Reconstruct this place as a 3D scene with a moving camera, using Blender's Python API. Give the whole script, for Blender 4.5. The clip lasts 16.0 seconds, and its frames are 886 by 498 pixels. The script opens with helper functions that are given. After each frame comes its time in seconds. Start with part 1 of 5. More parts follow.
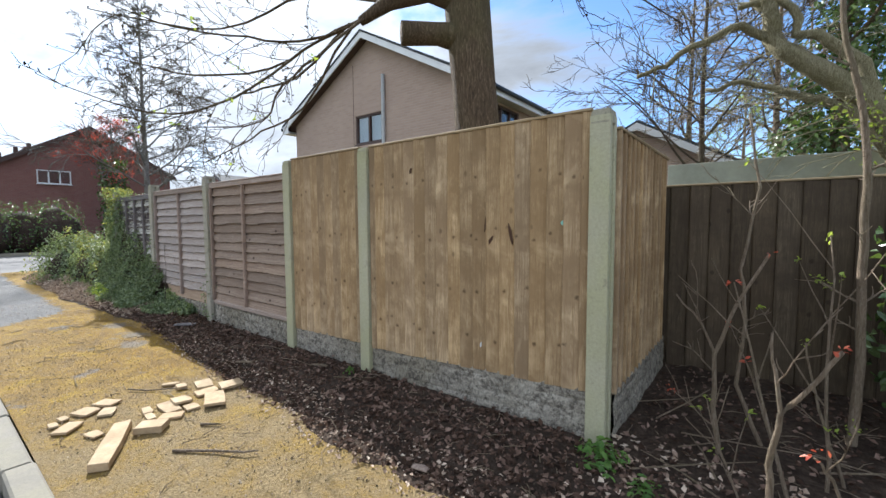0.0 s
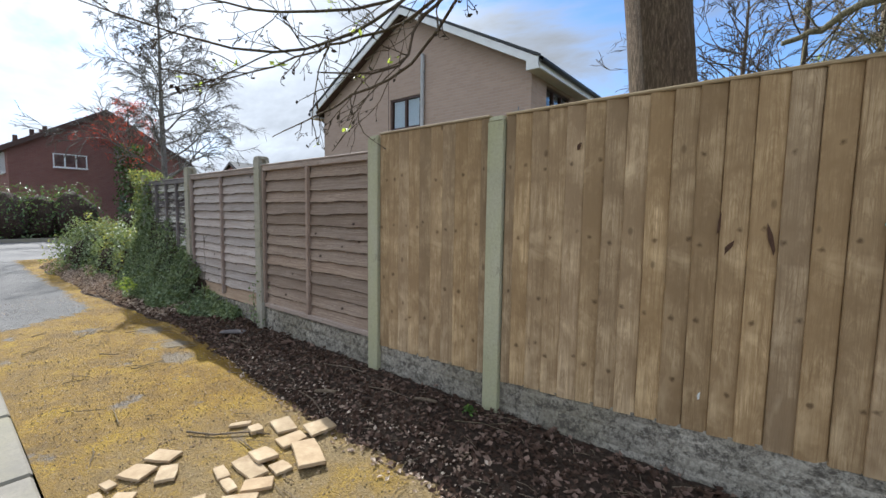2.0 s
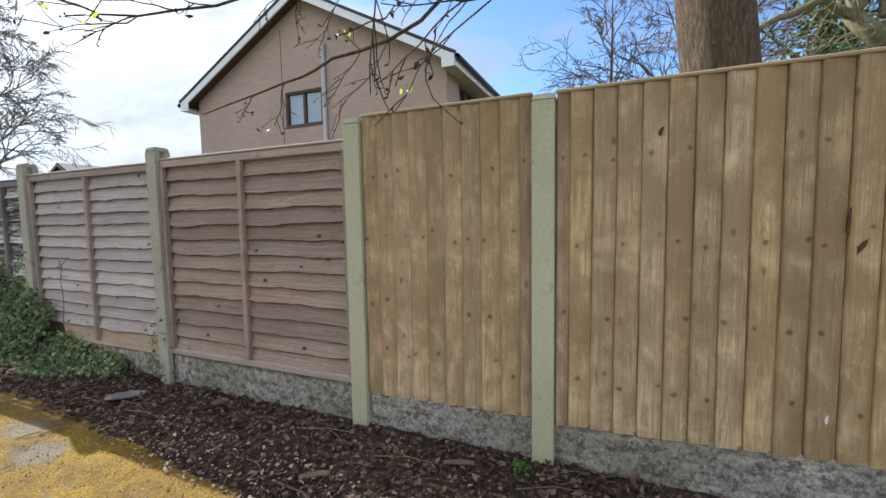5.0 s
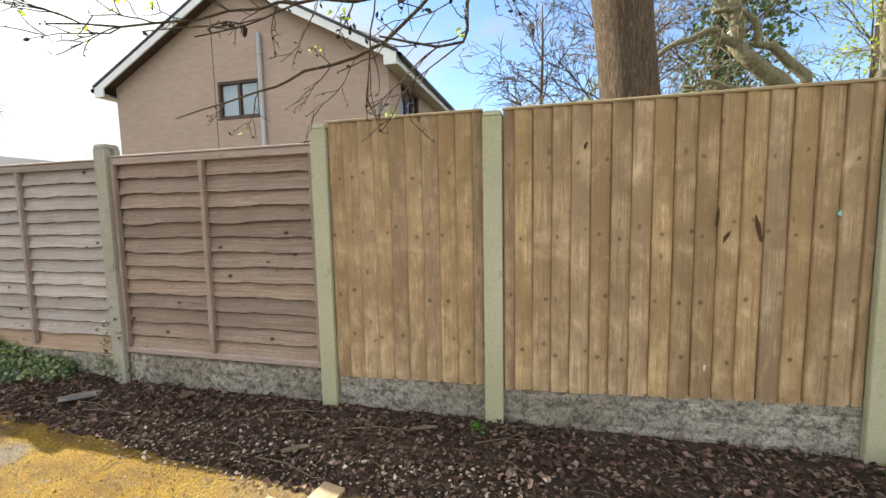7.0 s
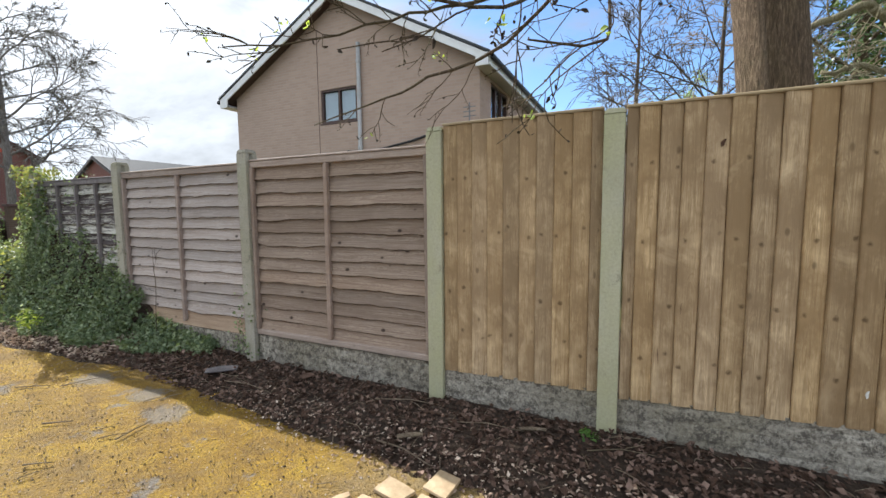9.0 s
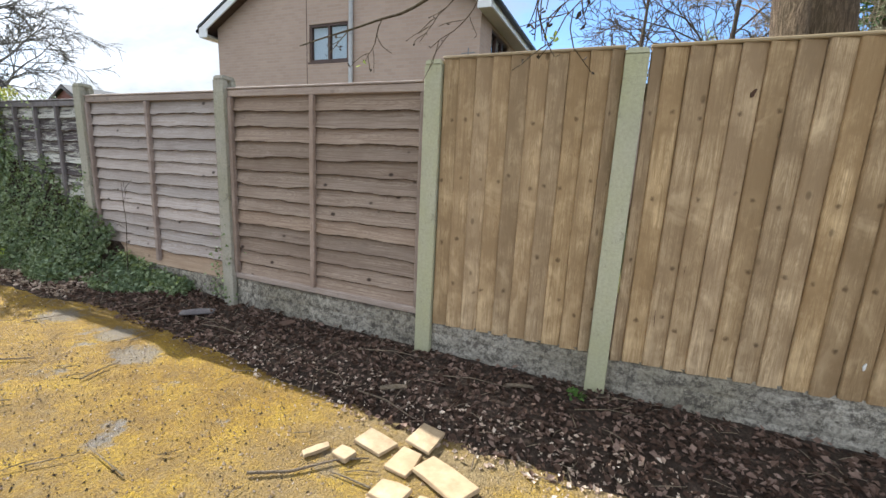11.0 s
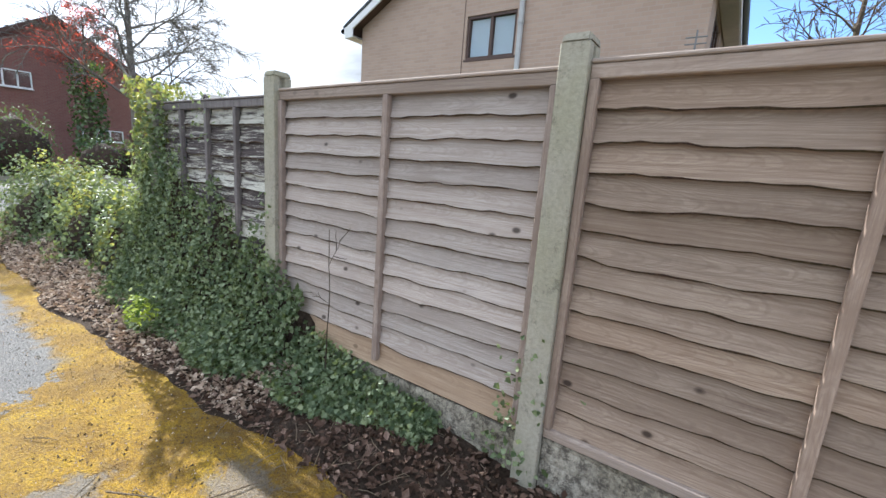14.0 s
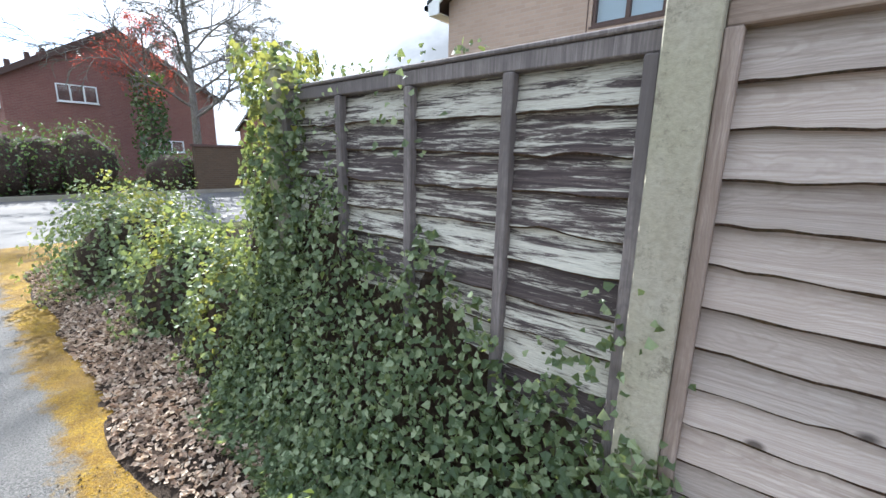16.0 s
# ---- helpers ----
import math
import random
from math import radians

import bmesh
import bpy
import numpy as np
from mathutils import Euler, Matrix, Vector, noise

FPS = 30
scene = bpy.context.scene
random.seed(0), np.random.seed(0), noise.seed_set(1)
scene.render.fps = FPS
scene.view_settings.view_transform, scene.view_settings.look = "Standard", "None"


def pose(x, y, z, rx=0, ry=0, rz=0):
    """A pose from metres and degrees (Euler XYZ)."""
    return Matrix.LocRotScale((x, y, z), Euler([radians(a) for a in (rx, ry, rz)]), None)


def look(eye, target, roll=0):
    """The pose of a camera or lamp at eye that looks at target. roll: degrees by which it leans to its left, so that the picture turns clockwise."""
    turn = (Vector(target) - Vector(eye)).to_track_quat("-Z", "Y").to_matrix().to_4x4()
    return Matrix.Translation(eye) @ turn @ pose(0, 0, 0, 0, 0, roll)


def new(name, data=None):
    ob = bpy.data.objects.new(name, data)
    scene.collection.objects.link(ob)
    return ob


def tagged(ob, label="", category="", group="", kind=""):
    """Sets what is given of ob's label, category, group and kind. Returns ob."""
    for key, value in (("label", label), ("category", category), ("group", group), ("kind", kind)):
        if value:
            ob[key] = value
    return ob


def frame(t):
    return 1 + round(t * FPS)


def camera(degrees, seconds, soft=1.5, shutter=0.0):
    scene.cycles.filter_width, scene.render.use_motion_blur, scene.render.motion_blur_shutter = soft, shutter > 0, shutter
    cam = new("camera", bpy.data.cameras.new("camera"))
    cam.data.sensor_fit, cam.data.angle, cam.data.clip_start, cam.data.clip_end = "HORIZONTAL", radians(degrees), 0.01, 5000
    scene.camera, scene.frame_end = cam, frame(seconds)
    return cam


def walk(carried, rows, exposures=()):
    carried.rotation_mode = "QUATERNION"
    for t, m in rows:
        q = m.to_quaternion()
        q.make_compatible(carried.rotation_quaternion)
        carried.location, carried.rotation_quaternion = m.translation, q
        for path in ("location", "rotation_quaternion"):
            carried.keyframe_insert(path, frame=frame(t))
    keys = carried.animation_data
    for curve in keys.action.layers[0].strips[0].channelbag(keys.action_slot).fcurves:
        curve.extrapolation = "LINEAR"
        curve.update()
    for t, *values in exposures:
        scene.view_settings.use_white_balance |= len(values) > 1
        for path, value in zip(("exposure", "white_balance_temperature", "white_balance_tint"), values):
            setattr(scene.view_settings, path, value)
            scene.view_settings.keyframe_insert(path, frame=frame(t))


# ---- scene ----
cam = camera(94.1, 16.0)
METRES, EYE, TILT, LEAN, TURN = 8.2, 1.3, 0.0, 0.0, 37.6
ROWS = [
    (0.0, 0.0, 0.0, 0.0, -0.02, -3.79, 0.33),
    (0.5, -0.026, 0.0226, -0.0007, 1.69, -4.3, -0.09),
    (1.0, -0.0483, 0.0447, -0.0013, 2.65, -4.74, -0.47),
    (1.5, -0.0738, 0.077, -0.0007, 2.62, -4.95, -0.81),
    (2.0, -0.1128, 0.1023, 0.0008, 1.1, -4.85, -0.79),
    (2.5, -0.1414, 0.1268, 0.0017, -0.87, -4.46, -0.49),
    (3.0, -0.1653, 0.1601, 0.0034, -2.67, -4.07, 0.07),
    (3.5, -0.1951, 0.1887, 0.0034, -4.04, -3.73, 0.79),
    (4.0, -0.2063, 0.197, 0.0037, -5.85, -3.74, 1.08),
    (4.5, -0.207, 0.197, 0.004, -9.36, -4.0, 1.1),
    (5.0, -0.2014, 0.191, 0.0023, -14.78, -4.42, 0.98),
    (7.5, -0.2355, 0.1558, 0.0062, -23.45, -5.43, 1.17),
    (8.0, -0.2504, 0.1636, 0.0063, -17.08, -5.28, 1.07),
    (8.5, -0.2548, 0.1641, 0.0061, -13.31, -5.14, 0.85),
    (9.0, -0.2549, 0.1647, 0.006, -12.63, -5.26, 0.52),
    (11.5, -0.2584, 0.2007, -0.0047, -13.21, -12.03, -4.06),
    (12.0, -0.2817, 0.2374, -0.0051, -7.01, -10.01, -4.07),
    (12.5, -0.3119, 0.2825, 0.0001, -3.04, -7.73, -3.42),
    (13.0, -0.3491, 0.3302, -0.0006, -5.27, -10.44, -4.87),
    (13.5, -0.376, 0.3901, 0.0068, -6.05, -11.98, -4.88),
    (14.0, -0.4245, 0.4427, 0.0095, -2.17, -11.11, -4.13),
    (14.5, -0.4648, 0.4991, 0.0089, 1.38, -10.89, -3.69),
    (15.0, -0.5092, 0.5543, 0.0146, 4.16, -10.49, -4.28),
    (15.5, -0.5599, 0.6034, 0.0184, 4.78, -9.95, -4.56),
    (16.0, -0.6026, 0.6561, 0.0169, 3.04, -12.37, -1.21),
]
walk(cam, [(t, pose(0, 0, EYE, TILT, LEAN, TURN) @ pose(METRES * x, METRES * y, METRES * z, 90 + pitch, roll, yaw)) for t, x, y, z, yaw, pitch, roll in ROWS],
     [(0.0, 1.0, 5750, 10), (1.0, 0.92, 5750, 10), (2.0, 0.8, 5780, 10), (3.5, 0.88, 5800, 10), (5.0, 1.06, 5900, 10), (7.5, 1.45, 6650, 10), (9.0, 1.08, 6050, 10), (11.5, 1.3, 5900, 10), (12.5, 1.32, 5780, 10), (13.5, 1.5, 5800, 10), (14.5, 1.44, 5750, 10), (16.0, 1.6, 5680, 10)])

# ---- world, sun, exposure ----
SUN = Vector((-2.45, 0.82, 1.95)).normalized()
wd = bpy.data.worlds.new("sky")
scene.world = wd
wd.use_nodes = True
wt = wd.node_tree
wt.nodes.clear()


def wn(kind, **kw):
    n = wt.nodes.new(kind)
    for k, v in kw.items():
        n.inputs[k].default_value = v
    return n


sky = wt.nodes.new("ShaderNodeTexSky")
sky.sky_type = "NISHITA"
sky.sun_disc = False
sky.sun_elevation = math.asin(SUN.z)
sky.sun_rotation = math.atan2(SUN.x, SUN.y)
sky.air_density, sky.dust_density, sky.ozone_density = 1.0, 0.2, 4.0
wco = wn("ShaderNodeTexCoord")
wmp = wn("ShaderNodeMapping", Scale=(1.0, 1.0, 2.2), Location=(0.35, 0.1, 0.0))
wt.links.new(wco.outputs["Generated"], wmp.inputs["Vector"])
cl = wn("ShaderNodeTexNoise", Scale=2.1, Detail=9.0, Roughness=0.58, Distortion=0.35)
wt.links.new(wmp.outputs[0], cl.inputs["Vector"])
sunside = wt.nodes.new("ShaderNodeVectorMath")
sunside.operation = "DOT_PRODUCT"
wt.links.new(wco.outputs["Generated"], sunside.inputs[0])
sunside.inputs[1].default_value = Vector((0.15, 0.87, 0.47)).normalized()
sm = wn("ShaderNodeMapRange")
wt.links.new(sunside.outputs["Value"], sm.inputs["Value"])
sm.inputs["From Min"].default_value, sm.inputs["From Max"].default_value = 0.70, 0.97
sm.inputs["To Min"].default_value, sm.inputs["To Max"].default_value = 0.13, -0.10
ad = wt.nodes.new("ShaderNodeMath")
wt.links.new(cl.outputs["Fac"], ad.inputs[0])
wt.links.new(sm.outputs[0], ad.inputs[1])
cr = wn("ShaderNodeMapRange")
cr.interpolation_type = "SMOOTHSTEP"
wt.links.new(ad.outputs[0], cr.inputs["Value"])
cr.inputs["From Min"].default_value, cr.inputs["From Max"].default_value = 0.44, 0.64
ccol = wn("ShaderNodeMapRange")
wt.links.new(cl.outputs["Fac"], ccol.inputs["Value"])
ccol.inputs["From Min"].default_value, ccol.inputs["From Max"].default_value = 0.3, 0.7
ccol.inputs["To Min"].default_value, ccol.inputs["To Max"].default_value = 7.4, 2.7
ctint = wt.nodes.new("ShaderNodeMix")
ctint.data_type = "RGBA"
ctint.blend_type = "MULTIPLY"
ctint.inputs[0].default_value = 1.0
ctint.inputs[6].default_value = (0.95, 0.98, 1.0, 1)
front = wt.nodes.new("ShaderNodeVectorMath")
front.operation = "DOT_PRODUCT"
wt.links.new(wco.outputs["Generated"], front.inputs[0])
front.inputs[1].default_value = Vector((0.35, -0.9, 0.25)).normalized()
fr = wn("ShaderNodeMapRange")
wt.links.new(front.outputs["Value"], fr.inputs["Value"])
fr.inputs["From Min"].default_value, fr.inputs["From Max"].default_value = -0.8, 0.6
fr.inputs["To Min"].default_value, fr.inputs["To Max"].default_value = 0.70, 1.2
fm = wt.nodes.new("ShaderNodeMath")
fm.operation = "MULTIPLY"
near = wt.nodes.new("ShaderNodeVectorMath")
near.operation = "DOT_PRODUCT"
wt.links.new(wco.outputs["Generated"], near.inputs[0])
near.inputs[1].default_value = SUN
nr = wn("ShaderNodeMapRange")
wt.links.new(near.outputs["Value"], nr.inputs["Value"])
nr.inputs["From Min"].default_value, nr.inputs["From Max"].default_value = 0.78, 0.97
nr.inputs["To Min"].default_value, nr.inputs["To Max"].default_value = 1.0, 1.7
fm2 = wt.nodes.new("ShaderNodeMath")
fm2.operation = "MULTIPLY"
wt.links.new(fr.outputs[0], fm2.inputs[0])
wt.links.new(nr.outputs[0], fm2.inputs[1])
wt.links.new(ccol.outputs[0], fm.inputs[0])
wt.links.new(fm2.outputs[0], fm.inputs[1])
wt.links.new(fm.outputs[0], ctint.inputs[7])
cmix = wt.nodes.new("ShaderNodeMix")
cmix.data_type = "RGBA"
wt.links.new(cr.outputs[0], cmix.inputs[0])
wt.links.new(sky.outputs[0], cmix.inputs[6])
wt.links.new(ctint.outputs[2], cmix.inputs[7])
bg = wn("ShaderNodeBackground", Strength=0.11)
wt.links.new(cmix.outputs[2], bg.inputs["Color"])
wo = wn("ShaderNodeOutputWorld")
wt.links.new(bg.outputs[0], wo.inputs[0])

sun = new("sun", bpy.data.lights.new("sun", "SUN"))
sun.data.energy, sun.data.angle, sun.data.color = 4.8, radians(0.5), (1.0, 0.94, 0.84)
sun.matrix_world = look(SUN * 50, (0, 0, 0))


# ---- materials ----
class Mat:
    """A small builder of node materials."""

    def __init__(self, name, rough=0.8, spec=0.3):
        self.m = bpy.data.materials.new(name)
        self.m.use_nodes = True
        self.t = self.m.node_tree
        self.b = self.t.nodes["Principled BSDF"]
        self.b.inputs["Roughness"].default_value = rough
        self.b.inputs["Specular IOR Level"].default_value = spec
        self.co = None

    def put(self, socket, v):
        if isinstance(v, bpy.types.NodeSocket):
            self.t.links.new(v, socket)
        elif isinstance(v, tuple) and len(v) == 3 and len(socket.default_value) == 4:
            socket.default_value = (*v, 1)
        else:
            socket.default_value = v

    def node(self, kind, **kw):
        n = self.t.nodes.new(kind)
        for k, v in kw.items():
            self.put(n.inputs[k], v)
        return n

    def coords(self, scale=(1, 1, 1), shift=False):
        """Object coordinates, scaled; shift moves them apart from object to object."""
        if self.co is None:
            self.co = self.node("ShaderNodeTexCoord").outputs["Object"]
        v = self.co
        if shift:
            r = self.node("ShaderNodeObjectInfo").outputs["Random"]
            mul = self.math("MULTIPLY", r, 37.0)
            a = self.t.nodes.new("ShaderNodeVectorMath")
            self.t.links.new(v, a.inputs[0])
            self.t.links.new(mul, a.inputs[1])
            v = a.outputs[0]
        return self.node("ShaderNodeMapping", Vector=v, Scale=scale).outputs[0]

    def noise(self, scale, detail=5, rough=0.6, vec=None, dist=0.0):
        n = self.node("ShaderNodeTexNoise", Scale=scale, Detail=detail, Roughness=rough, Distortion=dist)
        self.put(n.inputs["Vector"], vec if vec is not None else self.coords())
        return n.outputs["Fac"]

    def voronoi(self, scale, vec=None, out="Distance"):
        n = self.node("ShaderNodeTexVoronoi", Scale=scale)
        self.put(n.inputs["Vector"], vec if vec is not None else self.coords())
        return n.outputs[out]

    def ramp(self, fac, *stops):
        n = self.node("ShaderNodeValToRGB", Fac=fac)
        e = n.color_ramp.elements
        while len(e) < len(stops):
            e.new(0.5)
        for el, (p, c) in zip(e, stops):
            el.position = p
            el.color = (*c, 1) if isinstance(c, tuple) else (c, c, c, 1)
        return n.outputs[0]

    def range(self, v, a, b, c=0.0, d=1.0):
        n = self.node("ShaderNodeMapRange", Value=v)
        for k, x in (("From Min", a), ("From Max", b), ("To Min", c), ("To Max", d)):
            n.inputs[k].default_value = x
        return n.outputs[0]

    def math(self, op, a, b=0.0):
        n = self.t.nodes.new("ShaderNodeMath")
        n.operation = op
        self.put(n.inputs[0], a)
        self.put(n.inputs[1], b)
        return n.outputs[0]

    def mix(self, fac, a, b, mode="MIX"):
        n = self.t.nodes.new("ShaderNodeMix")
        n.data_type, n.blend_type = "RGBA", mode
        self.put(n.inputs[0], fac)
        self.put(n.inputs[6], a)
        self.put(n.inputs[7], b)
        return n.outputs[2]

    def color(self, v):
        self.put(self.b.inputs["Base Color"], v)
        return self

    def rough(self, v):
        self.put(self.b.inputs["Roughness"], v)
        return self

    def bump(self, h, strength=0.5, dist=0.01):
        n = self.node("ShaderNodeBump", Height=h, Strength=strength, Distance=dist)
        self.t.links.new(n.outputs[0], self.b.inputs["Normal"])
        return self

    def random(self):
        return self.node("ShaderNodeObjectInfo").outputs["Random"]

    def island(self):
        return self.node("ShaderNodeNewGeometry").outputs["Random Per Island"]

    def see_through(self, col, amount):
        """Lets some light pass, as leaves do."""
        tr = self.node("ShaderNodeBsdfTranslucent", Color=col)
        mx = self.node("ShaderNodeMixShader", Fac=amount)
        self.t.links.new(self.b.outputs[0], mx.inputs[1])
        self.t.links.new(tr.outputs[0], mx.inputs[2])
        self.t.links.new(mx.outputs[0], self.t.nodes["Material Output"].inputs["Surface"])
        return self


def wood(name, along, light, mid, dark, knots=0.5, pale=None, vary=0.13, rows=(), few=0.5):
    """Sawn softwood with its grain along one axis, knots, and board-to-board variation."""
    m = Mat(name, 0.78, 0.2)
    g = {"x": (1.3, 44, 44), "z": (26, 26, 1.1), "y": (26, 1.1, 26)}[along]
    k = {"x": (5.5, 8.5, 8.5), "z": (8.5, 8.5, 5.5), "y": (7.5, 4.2, 7.5)}[along]
    v = m.coords(g, True)
    grain = m.noise(2.6, 6, 0.65, v, 1.2 if along == "z" else 0.3)
    fine = m.noise(11.0, 4, 0.7, v)
    ring = m.math("SINE", m.math("MULTIPLY", m.noise(0.35, 2, 0.4, v, 0.6), 55.0))
    big = m.noise(2.2, 6, 0.68, m.coords((1, 1, 1), True))
    col = m.ramp(grain, (0.26, dark), (0.46, mid), (0.68, light))
    col = m.mix(m.range(ring, 0.1, 1.0, 0.0, 0.3), col, dark)
    # flat-sawn figure: nested arches along the board
    sp = m.node("ShaderNodeSeparateXYZ", Vector=m.coords((1, 1, 1), True))
    lw = {"x": (0, 2), "z": (2, 0), "y": (1, 0)}[along]
    local = m.node("ShaderNodeSeparateXYZ", Vector=m.coords())
    drift = m.range(m.noise(0.9, 3, 0.5, m.coords((1, 1, 1), True)), 0.3, 0.7, -0.05, 0.05)
    across = m.math("MULTIPLY", m.math("ADD", local.outputs[lw[1]], drift), 22.0)
    arch = m.math("ADD", m.math("MULTIPLY", m.math("MULTIPLY", across, across), 1.0), m.math("MULTIPLY", sp.outputs[lw[0]], 2.6))
    arch = m.math("ADD", arch, m.range(m.noise(7, 4, 0.6, m.coords((1, 1, 1), True)), 0.3, 0.7, -0.25, 0.25))
    figure = m.math("SINE", m.math("MULTIPLY", arch, 24.0))
    col = m.mix(m.range(figure, -0.2, 1.0, 0.0, 0.32), col, dark)
    col = m.mix(m.range(big, 0.42, 0.60, 0.0, 0.9 if along == "z" else 0.5), col, m.mix(0.72 if along == "z" else 0.55, mid, dark))
    col = m.mix(m.range(fine, 0.32, 0.6, 0.4 if along == "z" else 0.28, 0.0), col, dark)
    vor = m.node("ShaderNodeTexVoronoi", Scale=1.0)
    m.put(vor.inputs["Vector"], m.coords(k, True))
    pick = m.math("GREATER_THAN", m.node("ShaderNodeSeparateColor", Color=vor.outputs["Color"]).outputs[0], few)
    kmask = m.math("MULTIPLY", m.range(vor.outputs["Distance"], 0.07, 0.14, knots, 0.0), pick)
    halo = m.math("MULTIPLY", m.range(vor.outputs["Distance"], 0.1, 0.42, 0.45 * knots, 0.0), pick)
    kd = tuple(c * 0.3 for c in dark)
    col = m.mix(halo, col, m.mix(0.5, dark, mid))
    col = m.mix(kmask, col, kd)
    if rows:
        # darker zones and knots at shared heights, as in boards sawn from one log
        sx = m.node("ShaderNodeSeparateXYZ", Vector=m.coords())
        r0 = m.random()
        zone = m.noise(1.0, 4, 0.6, m.node("ShaderNodeCombineXYZ", X=m.math("MULTIPLY", r0, 0.9), Y=m.math("MULTIPLY", sx.outputs[0], 4.0), Z=m.math("MULTIPLY", sx.outputs[2], 3.2)).outputs[0], 0.5)
        col = m.mix(m.range(zone, 0.45, 0.62, 0.0, 0.95), col, m.mix(0.75, mid, dark))
        col = m.mix(m.range(zone, 0.44, 0.30, 0.0, 0.5), col, light)
        for k_, zrow in enumerate(rows):
            xo = m.range(m.math("FRACT", m.math("MULTIPLY", r0, 11.3 + 3.1 * k_)), 0, 1, -0.045, 0.045)
            zo = m.range(m.math("FRACT", m.math("MULTIPLY", r0, 5.9 + 2.3 * k_)), 0, 1, zrow - 0.045, zrow + 0.045)
            dx = m.math("MULTIPLY", m.math("SUBTRACT", sx.outputs[0], xo), 62.0)
            dz = m.math("MULTIPLY", m.math("SUBTRACT", sx.outputs[2], zo), 66.0)
            dd = m.math("SQRT", m.math("ADD", m.math("MULTIPLY", dx, dx), m.math("MULTIPLY", dz, dz)))
            wob = m.math("ADD", dd, m.range(m.noise(40, 3), 0.3, 0.7, -0.5, 0.5))
            there = m.math("GREATER_THAN", m.math("FRACT", m.math("MULTIPLY", r0, 17.7 + 5.3 * k_)), 0.42)
            col = m.mix(m.math("MULTIPLY", there, m.range(wob, 0.6, 4.2, 0.75, 0.0)), col, m.mix(0.45, dark, mid))
            core = m.math("MULTIPLY", there, m.range(wob, 0.25, 1.1, 0.8, 0.0))
            col = m.mix(core, col, tuple(c * 0.55 for c in dark))
            kmask = m.math("MAXIMUM", kmask, core)
    if pale:
        p = m.noise(1.9, 9, 0.8, m.coords({"x": (1.6, 8, 22), "z": (8, 8, 1.6), "y": (8, 1.6, 8)}[along], True), 0.4)
        p = m.math("ADD", p, m.range(m.math("FRACT", m.math("MULTIPLY", m.random(), 23.7)), 0, 1, -0.07, 0.09))
        col = m.mix(m.range(p, 0.485, 0.56, 0.0, 0.9), col, m.mix(m.range(fine, 0.35, 0.65), tuple(c * 0.6 for c in pale), pale))
    r = m.random()
    col = m.mix(m.range(r, 0, 1, 0.0, 0.4), col, m.mix(1.0, col, (0.72, 0.70, 0.68), "MULTIPLY"))
    hsv = m.node("ShaderNodeHueSaturation", Color=col)
    m.put(hsv.inputs["Value"], m.range(m.math("FRACT", m.math("MULTIPLY", r, 7.3)), 0, 1, 1 - vary, 1 + vary))
    m.put(hsv.inputs["Saturation"], m.range(m.math("FRACT", m.math("MULTIPLY", r, 3.7)), 0, 1, 0.9, 1.02))
    m.color(hsv.outputs[0])
    m.bump(m.math("ADD", m.math("MULTIPLY", fine, 0.6), m.math("ADD", grain, kmask)), 0.45, 0.004)
    return m.m


NEW_WOOD = wood("new_softwood", "z", (0.72, 0.535, 0.31), (0.53, 0.375, 0.2), (0.2, 0.123, 0.058), 0.6, vary=0.11, rows=(0.47, 0.12, -0.26, -0.56), few=0.66)
CAP_WOOD = wood("capping_softwood", "x", (0.42, 0.34, 0.22), (0.34, 0.26, 0.15), (0.22, 0.16, 0.09), 0.3)
LAP_WOOD = wood("weathered_lap", "x", (0.40, 0.315, 0.245), (0.32, 0.242, 0.18), (0.15, 0.097, 0.07), 0.95, vary=0.24)
LAP_PALE = wood("silvered_lap", "x", (0.53, 0.47, 0.43), (0.455, 0.395, 0.355), (0.25, 0.197, 0.168), 0.95, vary=0.2)
LAP_OLD = wood("old_lap", "x", (0.15, 0.12, 0.115), (0.08, 0.063, 0.062), (0.032, 0.026, 0.026), 0.5, (0.66, 0.64, 0.55), 0.12)
BATTEN = wood("batten_wood", "z", (0.48, 0.38, 0.31), (0.36, 0.275, 0.22), (0.21, 0.15, 0.115), 0.35)
BATTEN_PALE = wood("pale_batten_wood", "z", (0.46, 0.385, 0.34), (0.34, 0.275, 0.24), (0.21, 0.155, 0.125), 0.35)
BATTEN_OLD = wood("old_batten_wood", "z", (0.30, 0.27, 0.26), (0.2, 0.175, 0.17), (0.09, 0.08, 0.08), 0.2)
LAP_RAIL = wood("lap_rail", "x", (0.50, 0.42, 0.36), (0.38, 0.305, 0.255), (0.22, 0.165, 0.135), 0.3)
KICK_WOOD = wood("orange_kick_board", "x", (0.56, 0.42, 0.29), (0.44, 0.31, 0.2), (0.26, 0.17, 0.11), 0.5)


